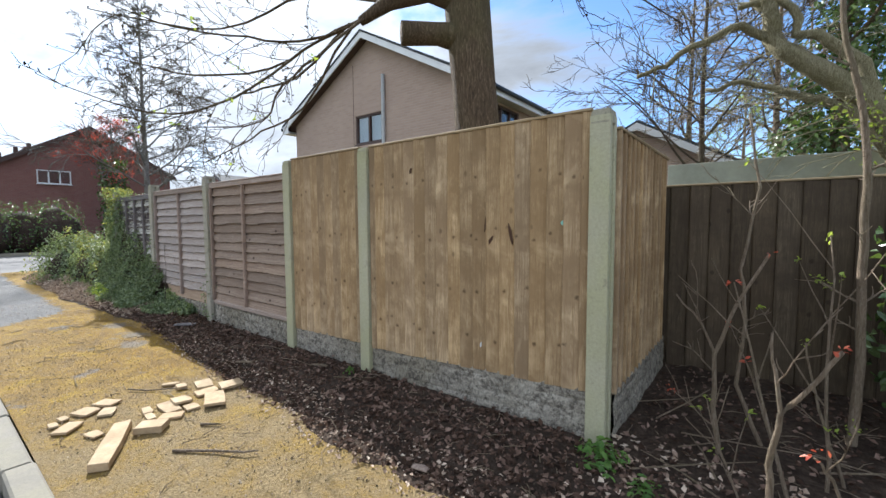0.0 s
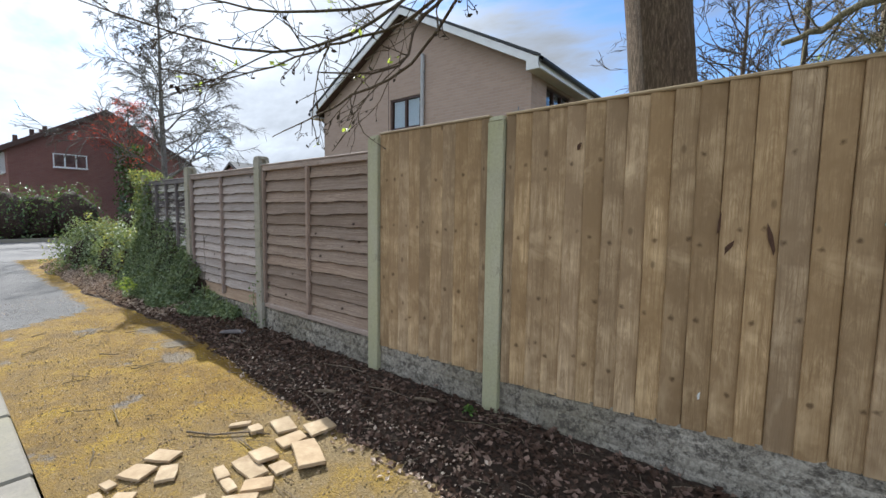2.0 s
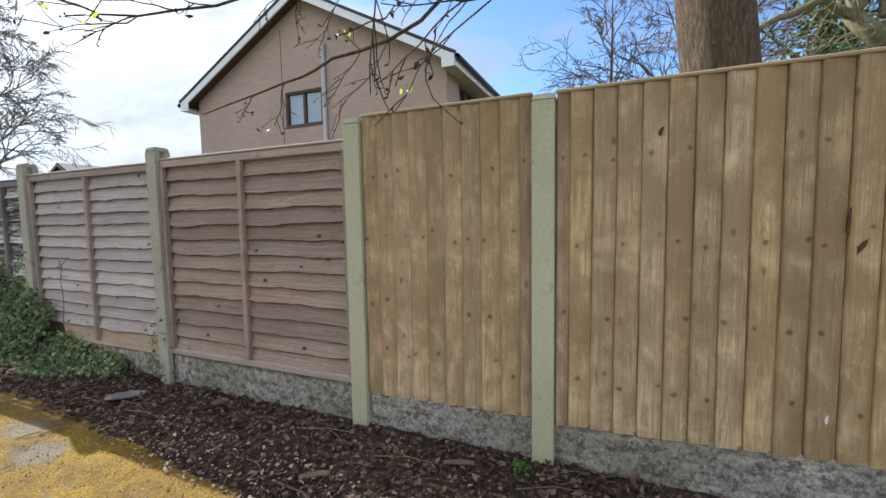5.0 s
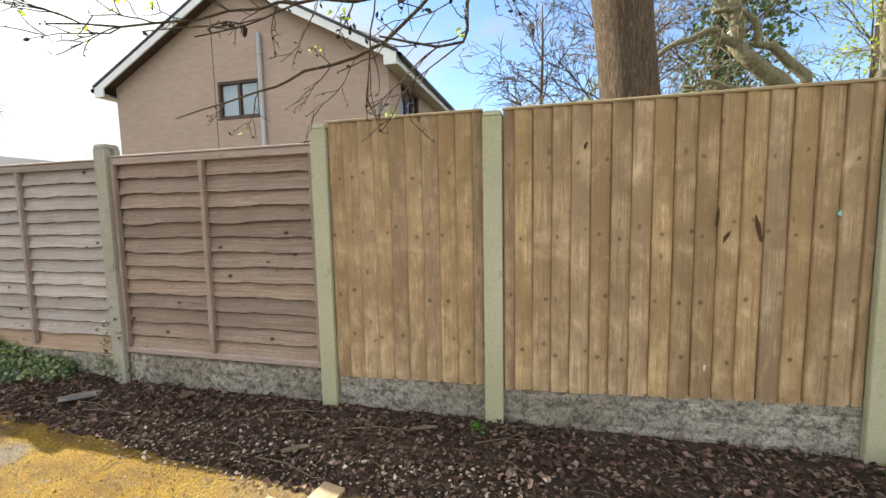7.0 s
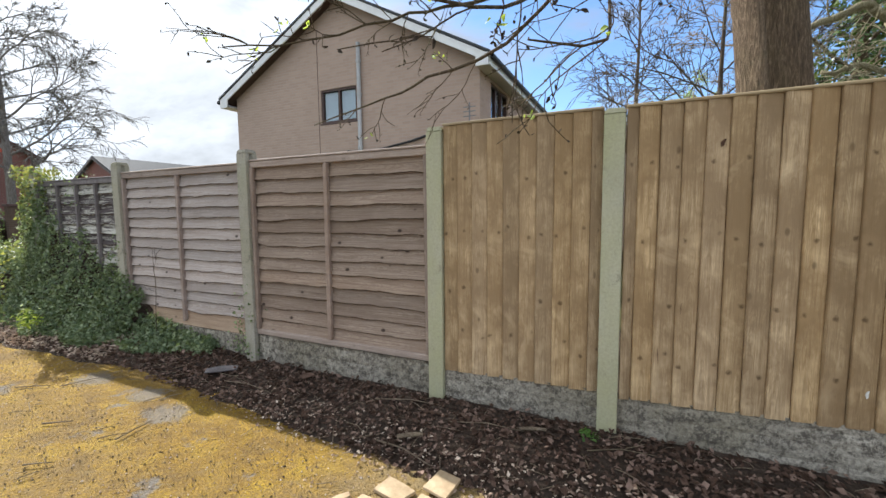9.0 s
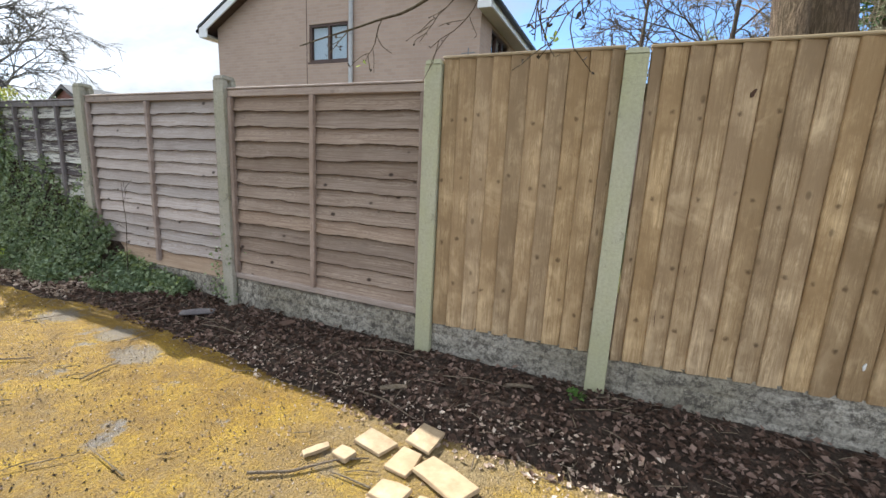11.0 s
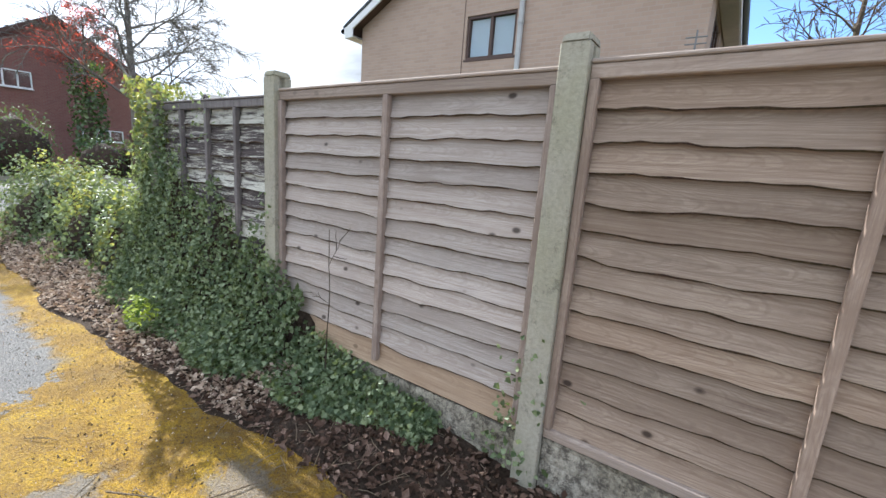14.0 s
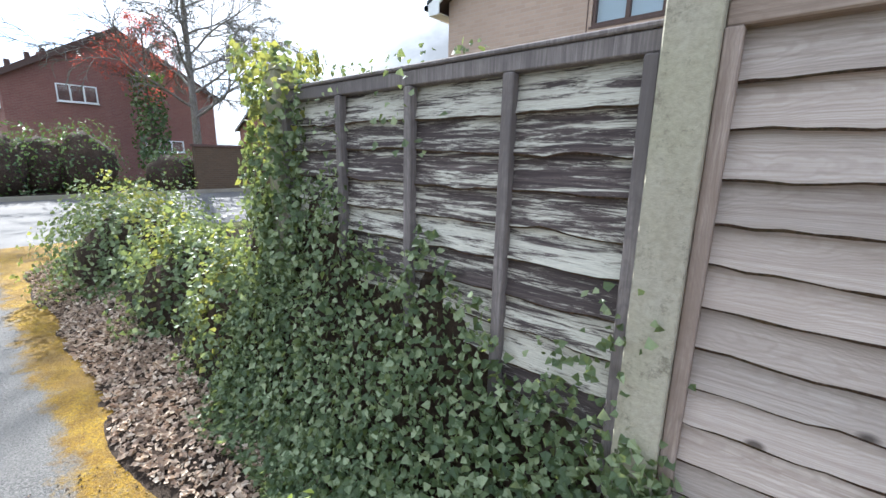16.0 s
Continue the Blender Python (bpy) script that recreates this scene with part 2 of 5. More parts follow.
def concrete(name, c1, c2, green, stain, bumpy, spots=0.6):
    m = Mat(name, 0.9, 0.2)
    a = m.noise(3.0, 6, 0.65, m.coords((1, 1, 0.45), True))
    f = m.noise(60, 4, 0.7)
    col = m.ramp(a, (0.3, c2), (0.7, c1))
    col = m.mix(m.range(m.noise(1.7, 4, 0.6, m.coords((1, 1, 0.7), True)), 0.42, 0.62, 0, 0.75), col, green)
    col = m.mix(m.range(m.noise(9 if spots > 0.5 else 20, 8, 0.85), spots, spots + 0.1, 0, 0.85), col, stain)
    col = m.mix(m.range(f, 0.35, 0.6, 0.3 if spots > 0.5 else 0.55, 0.0), col, stain)
    m.color(col)
    m.bump(m.math("ADD", f, m.math("MULTIPLY", a, 2.0)), bumpy, 0.006)
    return m.m


POST = concrete("post_concrete", (0.48, 0.46, 0.34), (0.38, 0.365, 0.255), (0.41, 0.405, 0.23), (0.22, 0.21, 0.15), 0.5, 0.56)
POST_OLD = concrete("old_post_concrete", (0.42, 0.395, 0.33), (0.31, 0.285, 0.225), (0.31, 0.3, 0.205), (0.14, 0.13, 0.1), 0.6, 0.54)
GRAVEL = concrete("gravel_board_concrete", (0.52, 0.48, 0.40), (0.25, 0.225, 0.18), (0.30, 0.27, 0.2), (0.07, 0.06, 0.05), 1.0, 0.475)
KERB = concrete("kerb_concrete", (0.29, 0.265, 0.22), (0.2, 0.185, 0.155), (0.27, 0.25, 0.17), (0.17, 0.16, 0.13), 0.5)


def make_path_mat():
    """Asphalt footway with yellow moss, denser to one side, and sandy dust about the broken stone."""
    m = Mat("mossy_asphalt", 0.9, 0.25)
    p = m.coords()
    s = m.node("ShaderNodeSeparateXYZ", Vector=p)
    x, y = s.outputs[0], s.outputs[1]
    stones = m.voronoi(110)
    grey = m.ramp(m.noise(90, 4, 0.8), (0.3, (0.06, 0.06, 0.058)), (0.5, (0.15, 0.145, 0.14)), (0.72, (0.30, 0.29, 0.27)))
    grey = m.mix(m.range(m.noise(1.6, 5, 0.6), 0.35, 0.65, 0, 0.5), grey, (0.22, 0.215, 0.2))
    tone = m.noise(3.1, 8, 0.75)
    moss = m.ramp(tone, (0.36, (0.14, 0.08, 0.015)), (0.5, (0.33, 0.19, 0.010)), (0.64, (0.50, 0.325, 0.014)))
    moss = m.mix(m.range(m.noise(60, 10, 0.95), 0.46, 0.54, 0.0, 0.85), moss, (0.11, 0.065, 0.022))
    moss = m.mix(m.range(m.noise(11, 7, 0.8), 0.54, 0.62, 0, 0.4), moss, (0.28, 0.21, 0.10))
    moss = m.mix(m.range(m.noise(45, 6, 0.85), 0.56, 0.66, 0, 0.7), moss, (0.09, 0.07, 0.04))
    sand = m.ramp(m.noise(55, 8, 0.85), (0.36, (0.12, 0.085, 0.045)), (0.5, (0.25, 0.185, 0.09)), (0.66, (0.37, 0.285, 0.15)))
    moss = m.mix(m.range(m.noise(0.8, 6, 0.7), 0.44, 0.6, 0, 0.55), moss, m.mix(0.6, moss, (0.20, 0.12, 0.03)))
    moss = m.mix(m.range(m.noise(170, 4, 0.9), 0.57, 0.62, 0, 0.5), moss, (0.5, 0.40, 0.18))
    sand = m.mix(m.range(tone, 0.45, 0.6, 0, 0.6), sand, moss)
    wob = m.range(m.noise(0.9, 6, 0.65), 0.25, 0.75, -0.7, 0.7)
    wob2 = m.range(m.noise(3.4, 6, 0.75), 0.25, 0.75, -0.35, 0.35)
    edge = m.range(m.math("ADD", x, wob2), -8.1, -7.0, 1.38, -0.2)
    inside = m.math("SUBTRACT", m.math("ADD", y, m.math("MULTIPLY", wob2, 0.4)), edge)
    mask = m.range(inside, -0.04, 0.06)
    bare = m.range(m.math("ADD", m.noise(1.5, 7, 0.7), m.math("MULTIPLY", wob2, 0.25)), 0.60, 0.66, 0.0, 0.75)
    bare = m.math("MULTIPLY", bare, m.range(x, -8.4, -7.4))
    # three worn spots where the grey stones show through
    for cx, cy, cr in ((-6.47, 1.55, 0.20), (-5.75, 1.55, 0.17), (-5.32, 1.42, 0.19)):
        ex, ey = m.math("SUBTRACT", x, cx), m.math("SUBTRACT", y, cy)
        far = m.math("SQRT", m.math("ADD", m.math("MULTIPLY", ex, ex), m.math("MULTIPLY", m.math("MULTIPLY", ey, ey), 2.0)))
        far = m.math("ADD", far, m.range(m.noise(14, 7, 0.8), 0.3, 0.7, -0.12, 0.12))
        bare = m.math("MAXIMUM", bare, m.range(far, cr * 0.6, cr * 1.05, 0.65, 0.0))
    mask = m.math("MULTIPLY", mask, m.math("SUBTRACT", 1.0, bare))
    # thinner and dustier towards the kerb
    moss = m.mix(m.range(m.math("ADD", y, m.math("MULTIPLY", wob, 0.45)), 0.7, 1.3, 0.38, 0.0), moss, m.mix(0.35, sand, moss))
    col = m.mix(mask, grey, moss)
    sx = m.math("ADD", x, wob)
    sm_ = m.math("MULTIPLY", m.range(sx, -4.2, -3.1), 0.92)
    col = m.mix(sm_, col, sand)
    m.color(col)
    h = m.math("ADD", m.math("MULTIPLY", stones, 0.6), m.math("ADD", m.noise(70, 5, 0.8), m.math("MULTIPLY", m.noise(9, 4), m.range(mask, 0, 1, 0.2, 1.5))))
    m.bump(h, 1.0, 0.014)
    return m.m


PATH = make_path_mat()


def make_road():
    m = Mat("asphalt_road", 0.85, 0.3)
    c = m.ramp(m.noise(70, 4, 0.8), (0.3, (0.05, 0.05, 0.05)), (0.7, (0.16, 0.155, 0.15)))
    c = m.mix(m.range(m.noise(0.35, 5, 0.65), 0.4, 0.62, 0, 0.65), c, (0.20, 0.19, 0.175))
    return m.color(c).bump(m.noise(120, 3, 0.8), 0.5, 0.006).m


def make_soil(name, a, b, c):
    m = Mat(name, 0.95, 0.15)
    col = m.ramp(m.noise(24, 7, 0.8), (0.33, a), (0.52, b), (0.72, c))
    col = m.mix(m.range(m.noise(1.8, 4, 0.6), 0.4, 0.65, 0, 0.6), col, a)
    return m.color(col).bump(m.math("ADD", m.noise(38, 6, 0.8), m.noise(9, 5, 0.7)), 1.0, 0.03).m


ROAD = make_road()
# also colours the ivy and hedge cores, as shade between the leaves
SOIL_AND_SHADE = make_soil("leaf_mould_and_shade", (0.032, 0.023, 0.017), (0.08, 0.057, 0.042), (0.17, 0.125, 0.096))
GRASS = make_soil("rough_grass", (0.06, 0.07, 0.02), (0.13, 0.13, 0.045), (0.22, 0.2, 0.08))


def leafy(name, a, b, c, glow, amount=0.3, rough=0.45, spec=0.4):
    m = Mat(name, rough, spec)
    col = m.ramp(m.island(), (0.0, a), (0.55, b), (1.0, c))
    col = m.mix(m.range(m.noise(60, 3), 0.4, 0.7, 0, 0.3), col, a)
    m.color(col)
    return m.see_through(glow, amount).m


IVY = leafy("ivy_leaf", (0.03, 0.055, 0.025), (0.105, 0.15, 0.075), (0.36, 0.42, 0.25), (0.32, 0.38, 0.1), 0.3, 0.5, 0.35)
# ivy leaf with sunlight put into its colour as gold
IVY_SUNLIT = leafy("sunlit_ivy_leaf", (0.07, 0.09, 0.025), (0.18, 0.195, 0.06), (0.36, 0.36, 0.14), (0.48, 0.48, 0.1), 0.35, 0.6, 0.2)
LITTER = leafy("dead_leaf", (0.045, 0.029, 0.021), (0.12, 0.076, 0.056), (0.30, 0.21, 0.165), (0.15, 0.09, 0.05), 0.1, 0.9, 0.08)
# pale dry leaves, lightened further to put sunlight into their colour
LITTER_PALE = leafy("dry_sunlit_dead_leaf", (0.24, 0.17, 0.125), (0.50, 0.385, 0.29), (0.76, 0.65, 0.52), (0.25, 0.16, 0.1), 0.1, 0.75, 0.25)
LAUREL = leafy("glossy_green_leaf", (0.025, 0.05, 0.016), (0.07, 0.12, 0.04), (0.20, 0.26, 0.12), (0.22, 0.32, 0.05), 0.16, 0.25, 0.6)
SPRING = leafy("spring_leaf", (0.13, 0.2, 0.03), (0.27, 0.36, 0.05), (0.45, 0.52, 0.1), (0.5, 0.6, 0.08), 0.5)
RED_LEAF = leafy("red_leaf", (0.16, 0.03, 0.025), (0.30, 0.06, 0.045), (0.42, 0.11, 0.07), (0.6, 0.12, 0.07), 0.45)
WEED = leafy("weed_leaf", (0.04, 0.1, 0.02), (0.09, 0.19, 0.035), (0.16, 0.28, 0.06), (0.25, 0.4, 0.05), 0.35)
PETAL = leafy("red_bud", (0.35, 0.05, 0.03), (0.5, 0.1, 0.05), (0.62, 0.2, 0.1), (0.7, 0.15, 0.06), 0.35)


def make_bark(name, a, b, c, scale=1.0):
    m = Mat(name, 0.9, 0.2)
    v = m.coords((20 * scale, 20 * scale, 3.2 * scale))
    n = m.noise(3.2, 7, 0.7, v, 1.5)
    col = m.ramp(n, (0.3, a), (0.5, b), (0.7, c))
    col = m.mix(m.range(m.noise(1.6, 5, 0.6), 0.45, 0.7, 0, 0.45), col, (0.13, 0.125, 0.05))
    return m.color(col).bump(m.math("ADD", n, m.math("MULTIPLY", m.noise(40, 4), 0.35)), 1.0, 0.03).m


BARK = make_bark("grey_brown_bark", (0.04, 0.028, 0.018), (0.125, 0.088, 0.055), (0.27, 0.20, 0.13))
BARK_SHADE_EDGE = make_bark("waney_edge_bark_and_shade", (0.03, 0.018, 0.013), (0.07, 0.042, 0.03), (0.17, 0.10, 0.07))
MOSSY = make_bark("mossy_bark", (0.10, 0.085, 0.045), (0.26, 0.23, 0.14), (0.45, 0.41, 0.28))
TWIG = make_bark("twig_bark", (0.05, 0.036, 0.028), (0.09, 0.066, 0.05), (0.16, 0.125, 0.1))
TWIG_PALE = make_bark("pale_twig_bark", (0.15, 0.11, 0.075), (0.26, 0.2, 0.14), (0.38, 0.31, 0.23))
BIRCH = make_bark("birch_bark", (0.07, 0.06, 0.055), (0.18, 0.165, 0.15), (0.36, 0.34, 0.32), 0.4)


def brickwork(name, c1, c2, mortar, scale=1.0):
    m = Mat(name, 0.9, 0.15)
    t = m.node("ShaderNodeTexCoord").outputs["Object"]
    g = m.node("ShaderNodeSeparateXYZ", Vector=t)
    flat = m.node("ShaderNodeCombineXYZ", X=m.math("ADD", g.outputs[0], g.outputs[1]), Y=g.outputs[2])
    n = m.node("ShaderNodeTexBrick", Vector=flat.outputs[0], Color1=c1, Color2=c2, Mortar=mortar, Scale=1.0)
    n.inputs["Mortar Size"].default_value = 0.009
    n.inputs["Mortar Smooth"].default_value = 0.3
    n.inputs["Brick Width"].default_value = 0.225
    n.inputs["Row Height"].default_value = 0.075
    n.inputs["Bias"].default_value = 0.0
    col = m.mix(m.range(m.noise(0.7, 5, 0.65), 0.35, 0.7, 0, 0.35), n.outputs[0], tuple(c * 0.75 for c in c1))
    col = m.mix(m.range(m.noise(14, 5, 0.7), 0.4, 0.7, 0, 0.25), col, c2)
    m.color(col)
    return m.bump(m.math("SUBTRACT", m.noise(50, 3), n.outputs["Fac"]), 0.5, 0.008).m


TAN_BRICK = brickwork("tan_brick", (0.46, 0.345, 0.28), (0.40, 0.295, 0.24), (0.42, 0.35, 0.30))
RED_BRICK = brickwork("red_brick", (0.24, 0.115, 0.10), (0.195, 0.09, 0.08), (0.25, 0.18, 0.16))


def plain(name, col, rough=0.5, var=0.15, scale=8.0, spec=0.4):
    m = Mat(name, rough, spec)
    return m.color(m.mix(m.range(m.noise(scale, 5, 0.7), 0.35, 0.7, 0, 1), col, tuple(c * (1 - var) for c in col))).bump(m.noise(scale * 6, 3), 0.15, 0.003).m


TILE = plain("dark_roof_tile", (0.055, 0.06, 0.065), 0.75, 0.4, 5)
TILE_BROWN = plain("brown_roof_tile", (0.10, 0.06, 0.05), 0.8, 0.35, 5)
WHITE = plain("white_painted_board", (0.78, 0.79, 0.80), 0.45, 0.12, 3)
SOFFIT = plain("cream_soffit", (0.55, 0.50, 0.42), 0.6, 0.15, 3)
BROWN_FRAME = plain("brown_window_frame", (0.075, 0.04, 0.03), 0.4, 0.3, 10)
PIPE = plain("grey_plastic_pipe", (0.42, 0.42, 0.41), 0.5, 0.2, 6)
BLACK = plain("black_plastic", (0.02, 0.02, 0.022), 0.5, 0.3, 6)
GREY_ROOF = plain("pale_flat_roof_edge", (0.36, 0.37, 0.29), 0.8, 0.35, 2)
DARK_METAL = plain("aerial_metal", (0.2, 0.2, 0.21), 0.4, 0.2, 9)
# the sky's reflection in the panes, painted on the board behind the glass
SKY_PANE = plain("painted_sky_reflection", (0.42, 0.52, 0.60), 0.8, 0.06, 2)
DARK_ROOM = plain("dark_room", (0.05, 0.05, 0.055), 0.9, 0.3, 1)


def make_stone():
    m = Mat("split_sandstone", 0.85, 0.25)
    c = m.ramp(m.noise(9, 6, 0.7, m.coords((1, 1, 1), True)), (0.3, (0.28, 0.2, 0.115)), (0.55, (0.43, 0.33, 0.205)), (0.75, (0.56, 0.46, 0.31)))
    c = m.mix(m.range(m.random(), 0, 1, 0, 0.35), c, (0.42, 0.27, 0.14))
    return m.color(c).bump(m.noise(45, 5, 0.7), 0.5, 0.006).m


STONE = make_stone()


def make_glass():
    m = Mat("window_glass", 0.03, 0.6)
    m.b.inputs["Transmission Weight"].default_value = 1.0
    return m.color((0.9, 0.94, 0.95)).m


GLASS = make_glass()
DARK_BRICK = brickwork("dark_brick", (0.11, 0.075, 0.05), (0.085, 0.06, 0.042), (0.12, 0.1, 0.075))
# back fence wood, with the shade of the corner put into its colour
SHADE_WOOD = wood("shade_darkened_softwood", "z", (0.18, 0.14, 0.085), (0.115, 0.086, 0.054), (0.06, 0.043, 0.028), 0.5)


# ---- mesh helpers ----
def mesh(name, verts, faces, mat, parent=None, smooth=False, at=None):
    me = bpy.data.meshes.new(name)
    me.from_pydata([tuple(v) for v in verts], [], [tuple(f) for f in faces])
    me.materials.append(mat)
    if smooth:
        me.shade_smooth()
    me.update()
    ob = new(name, me)
    if parent:
        ob.parent = parent
    if at:
        ob.location = at
    return ob


def from_bm(name, bm, mat, parent=None, smooth=False, at=None):
    bmesh.ops.recalc_face_normals(bm, faces=bm.faces)
    me = bpy.data.meshes.new(name)
    bm.to_mesh(me)
    bm.free()
    me.materials.append(mat)
    if smooth:
        me.shade_smooth()
    ob = new(name, me)
    if parent:
        ob.parent = parent
    if at:
        ob.location = at
    return ob


def add_box(bm, lo, hi):
    vs = [bm.verts.new((x, y, z)) for x in (lo[0], hi[0]) for y in (lo[1], hi[1]) for z in (lo[2], hi[2])]
    for f in ((0, 1, 3, 2), (4, 6, 7, 5), (0, 4, 5, 1), (2, 3, 7, 6), (0, 2, 6, 4), (1, 5, 7, 3)):
        bm.faces.new([vs[i] for i in f])


def box(name, lo, hi, mat, parent=None, bev=0.004):
    """A box with worn edges, its origin at its middle."""
    c = [(a + b) / 2 for a, b in zip(lo, hi)]
    bm = bmesh.new()
    add_box(bm, [a - m for a, m in zip(lo, c)], [b - m for b, m in zip(hi, c)])
    if bev:
        bmesh.ops.bevel(bm, geom=bm.edges[:], offset=bev, segments=1, affect="EDGES")
    return from_bm(name, bm, mat, parent, at=c)


def prism(name, outline, axis, a, b, mat, parent=None):
    """An outline in the two other axes, pushed out along axis from a to b."""
    def v(p, q, r):
        return {"x": (r, p, q), "y": (p, r, q), "z": (p, q, r)}[axis]
    n = len(outline)
    bm = bmesh.new()
    lo = [bm.verts.new(v(p, q, a)) for p, q in outline]
    hi = [bm.verts.new(v(p, q, b)) for p, q in outline]
    bm.faces.new(lo)
    bm.faces.new(hi)
    for i in range(n):
        bm.faces.new((lo[i], lo[(i + 1) % n], hi[(i + 1) % n], hi[i]))
    return from_bm(name, bm, mat, parent)


def empty(name, at=(0, 0, 0)):
    ob = new(name)
    ob.location = at
    ob.empty_display_size = 0.1
    return ob


def tube(pts, radii, sides, V, F):
    """Adds a tapered tube along pts to the lists V and F."""
    base = len(V)
    pts = [Vector(p) for p in pts]
    for i, p in enumerate(pts):
        d = (pts[min(i + 1, len(pts) - 1)] - pts[max(i - 1, 0)]).normalized()
        u = d.cross(Vector((0.31, 0.17, 0.93)) if abs(d.z) < 0.9 else Vector((1, 0, 0))).normalized()
        w = d.cross(u)
        for k in range(sides):
            a = 2 * math.pi * k / sides
            V.append(p + (u * math.cos(a) + w * math.sin(a)) * radii[i])
    for i in range(len(pts) - 1):
        for k in range(sides):
            a, b = base + i * sides + k, base + i * sides + (k + 1) % sides
            F.append((a, b, b + sides, a + sides))
    F.append(tuple(base + (len(pts) - 1) * sides + k for k in range(sides)))


LEAF = {
    "ivy": ([(0, 0, 0), (-0.5, 0.25, 0.10), (-0.28, 0.62, 0.04), (0, 1.0, -0.12), (0.28, 0.62, 0.04), (0.5, 0.25, 0.10), (0, 0.45, -0.04)], [(0, 6, 2, 1), (6, 3, 2), (6, 4, 3), (0, 5, 4, 6)]),
    "oval": ([(0, 0, 0), (-0.26, 0.4, 0.09), (-0.16, 0.8, 0.03), (0, 1, -0.1), (0.16, 0.8, 0.03), (0.26, 0.4, 0.09), (0, 0.5, 0)], [(0, 6, 2, 1), (6, 3, 2), (6, 4, 3), (0, 5, 4, 6)]),
    "curl": ([(0, 0, 0.1), (-0.36, 0.45, 0.22), (0, 1, 0.16), (0.33, 0.5, 0.3), (0, 0.5, 0)], [(0, 4, 1), (4, 2, 1), (4, 3, 2), (0, 3, 4)]),
}


def leaves(name, kind, pts, nrm, sizes, mat, rng, parent=None, spread=0.6):
    """One mesh of many small leaves, at points, facing roughly along nrm."""
    lv, lf = LEAF[kind]
    lv = np.array(lv, float)
    pts, nrm, sizes = np.asarray(pts, float), np.asarray(nrm, float), np.asarray(sizes, float)
    n = len(pts)
    z = nrm + rng.normal(0, spread, (n, 3))
    z /= np.linalg.norm(z, axis=1)[:, None] + 1e-9
    r = rng.normal(0, 1, (n, 3))
    x = np.cross(r, z)
    x /= np.linalg.norm(x, axis=1)[:, None] + 1e-9
    y = np.cross(z, x)
    vs = pts[:, None, :] + sizes[:, None, None] * (lv[None, :, 0:1] * x[:, None] + lv[None, :, 1:2] * y[:, None] + lv[None, :, 2:3] * z[:, None])
    faces = [tuple(i * len(lv) + k for k in f) for i in range(n) for f in lf]
    return mesh(name, vs.reshape(-1, 3).tolist(), faces, mat, parent)


def grow(V, F, tips, rng, p, d, length, rad, depth, sag=0.0, kids=4, wob=0.16, up=0.0, ratio=0.55, spread=0.8, rmin=0.0012):
    """A branch with its side branches; tips collects the places where buds and leaves sit."""
    n = 6 if depth else 4
    pts, rr = [Vector(p)], [rad]
    d = Vector(d).normalized()
    for i in range(n):
        d = (d + Vector(rng.normal(0, wob, 3)) + Vector((0, 0, up - sag * (i + 1) / n))).normalized()
        pts.append(pts[-1] + d * length / n)
        rr.append(rad * (1 - 0.8 * (i + 1) / n) + rmin)
    tube(pts, rr, 7 if rad > 0.05 else 5 if rad > 0.015 else 3, V, F)
    tips.append((pts[-1], d))
    tips.append((pts[-2], d))
    if depth:
        for k in range(kids):
            f = 0.25 + 0.72 * (k + rng.random()) / kids
            i = min(int(f * n), n - 1)
            q = pts[i].lerp(pts[i + 1], f * n - i)
            dd = (pts[i + 1] - pts[i]).normalized()
            side = dd.cross(Vector(rng.normal(0, 1, 3))).normalized()
            grow(V, F, tips, rng, q, dd + side * spread * (0.7 + 0.6 * rng.random()), length * ratio * (0.7 + 0.6 * rng.random()), max(rr[i] * 0.55, rmin * 1.6), depth - 1, sag, kids, wob, up, ratio, spread, rmin)


# ---- ground ----
box("ground", (-700, -700, -1.2), (700, 700, -0.14), GRASS, bev=0)
tagged(bpy.data.objects["ground"], "rough grassy ground reaching the horizon", "ground", kind="structure")


def sheet(name, x0, x1, y0, y1, nx, ny, height, mat):
    V, F = [], []
    for j in range(ny + 1):
        for i in range(nx + 1):
            x, y = x0 + (x1 - x0) * i / nx, y0 + (y1 - y0) * j / ny
            V.append((x, y, height(x, y)))
    for j in range(ny):
        for i in range(nx):
            a = j * (nx + 1) + i
            F.append((a, a + 1, a + nx + 2, a + nx + 1))
    return mesh(name, V, F, mat, smooth=True)


def n3(x, y, s, seed=0.0):
    return noise.noise((x * s, y * s, seed))


tagged(sheet("footpath", -16, 7, 0.36, 2.5, 120, 12, lambda x, y: 0.012 * n3(x, y, 0.8) + 0.004 * n3(x, y, 4), PATH),
       "old asphalt footway overgrown with yellow moss", "footpath", kind="structure")
tagged(box("road", (-60, -6, -0.4), (12, 0.22, -0.1), ROAD, bev=0), "worn grey asphalt side road", "road", kind="structure")
tagged(box("road_cross", (-24.3, -60, -0.4), (-16, 60, -0.03), ROAD, bev=0), "worn grey asphalt road crossing at the junction", "road", kind="structure")
tagged(box("pavement_far", (-27.5, -60, -0.4), (-24.45, 60, 0.06), SOIL_AND_SHADE, bev=0), "dark earth strip in front of the far gardens", "pavement", kind="structure")
kerb0 = empty("kerb", (0, 0.29, 0))
tagged(kerb0, "grey concrete edging kerb along the footway", "kerb", kind="structure")
kp = box("kerb_stone", (-0.447, -0.065, -0.3), (0.447, 0.065, 0.012), KERB, kerb0, 0.012)
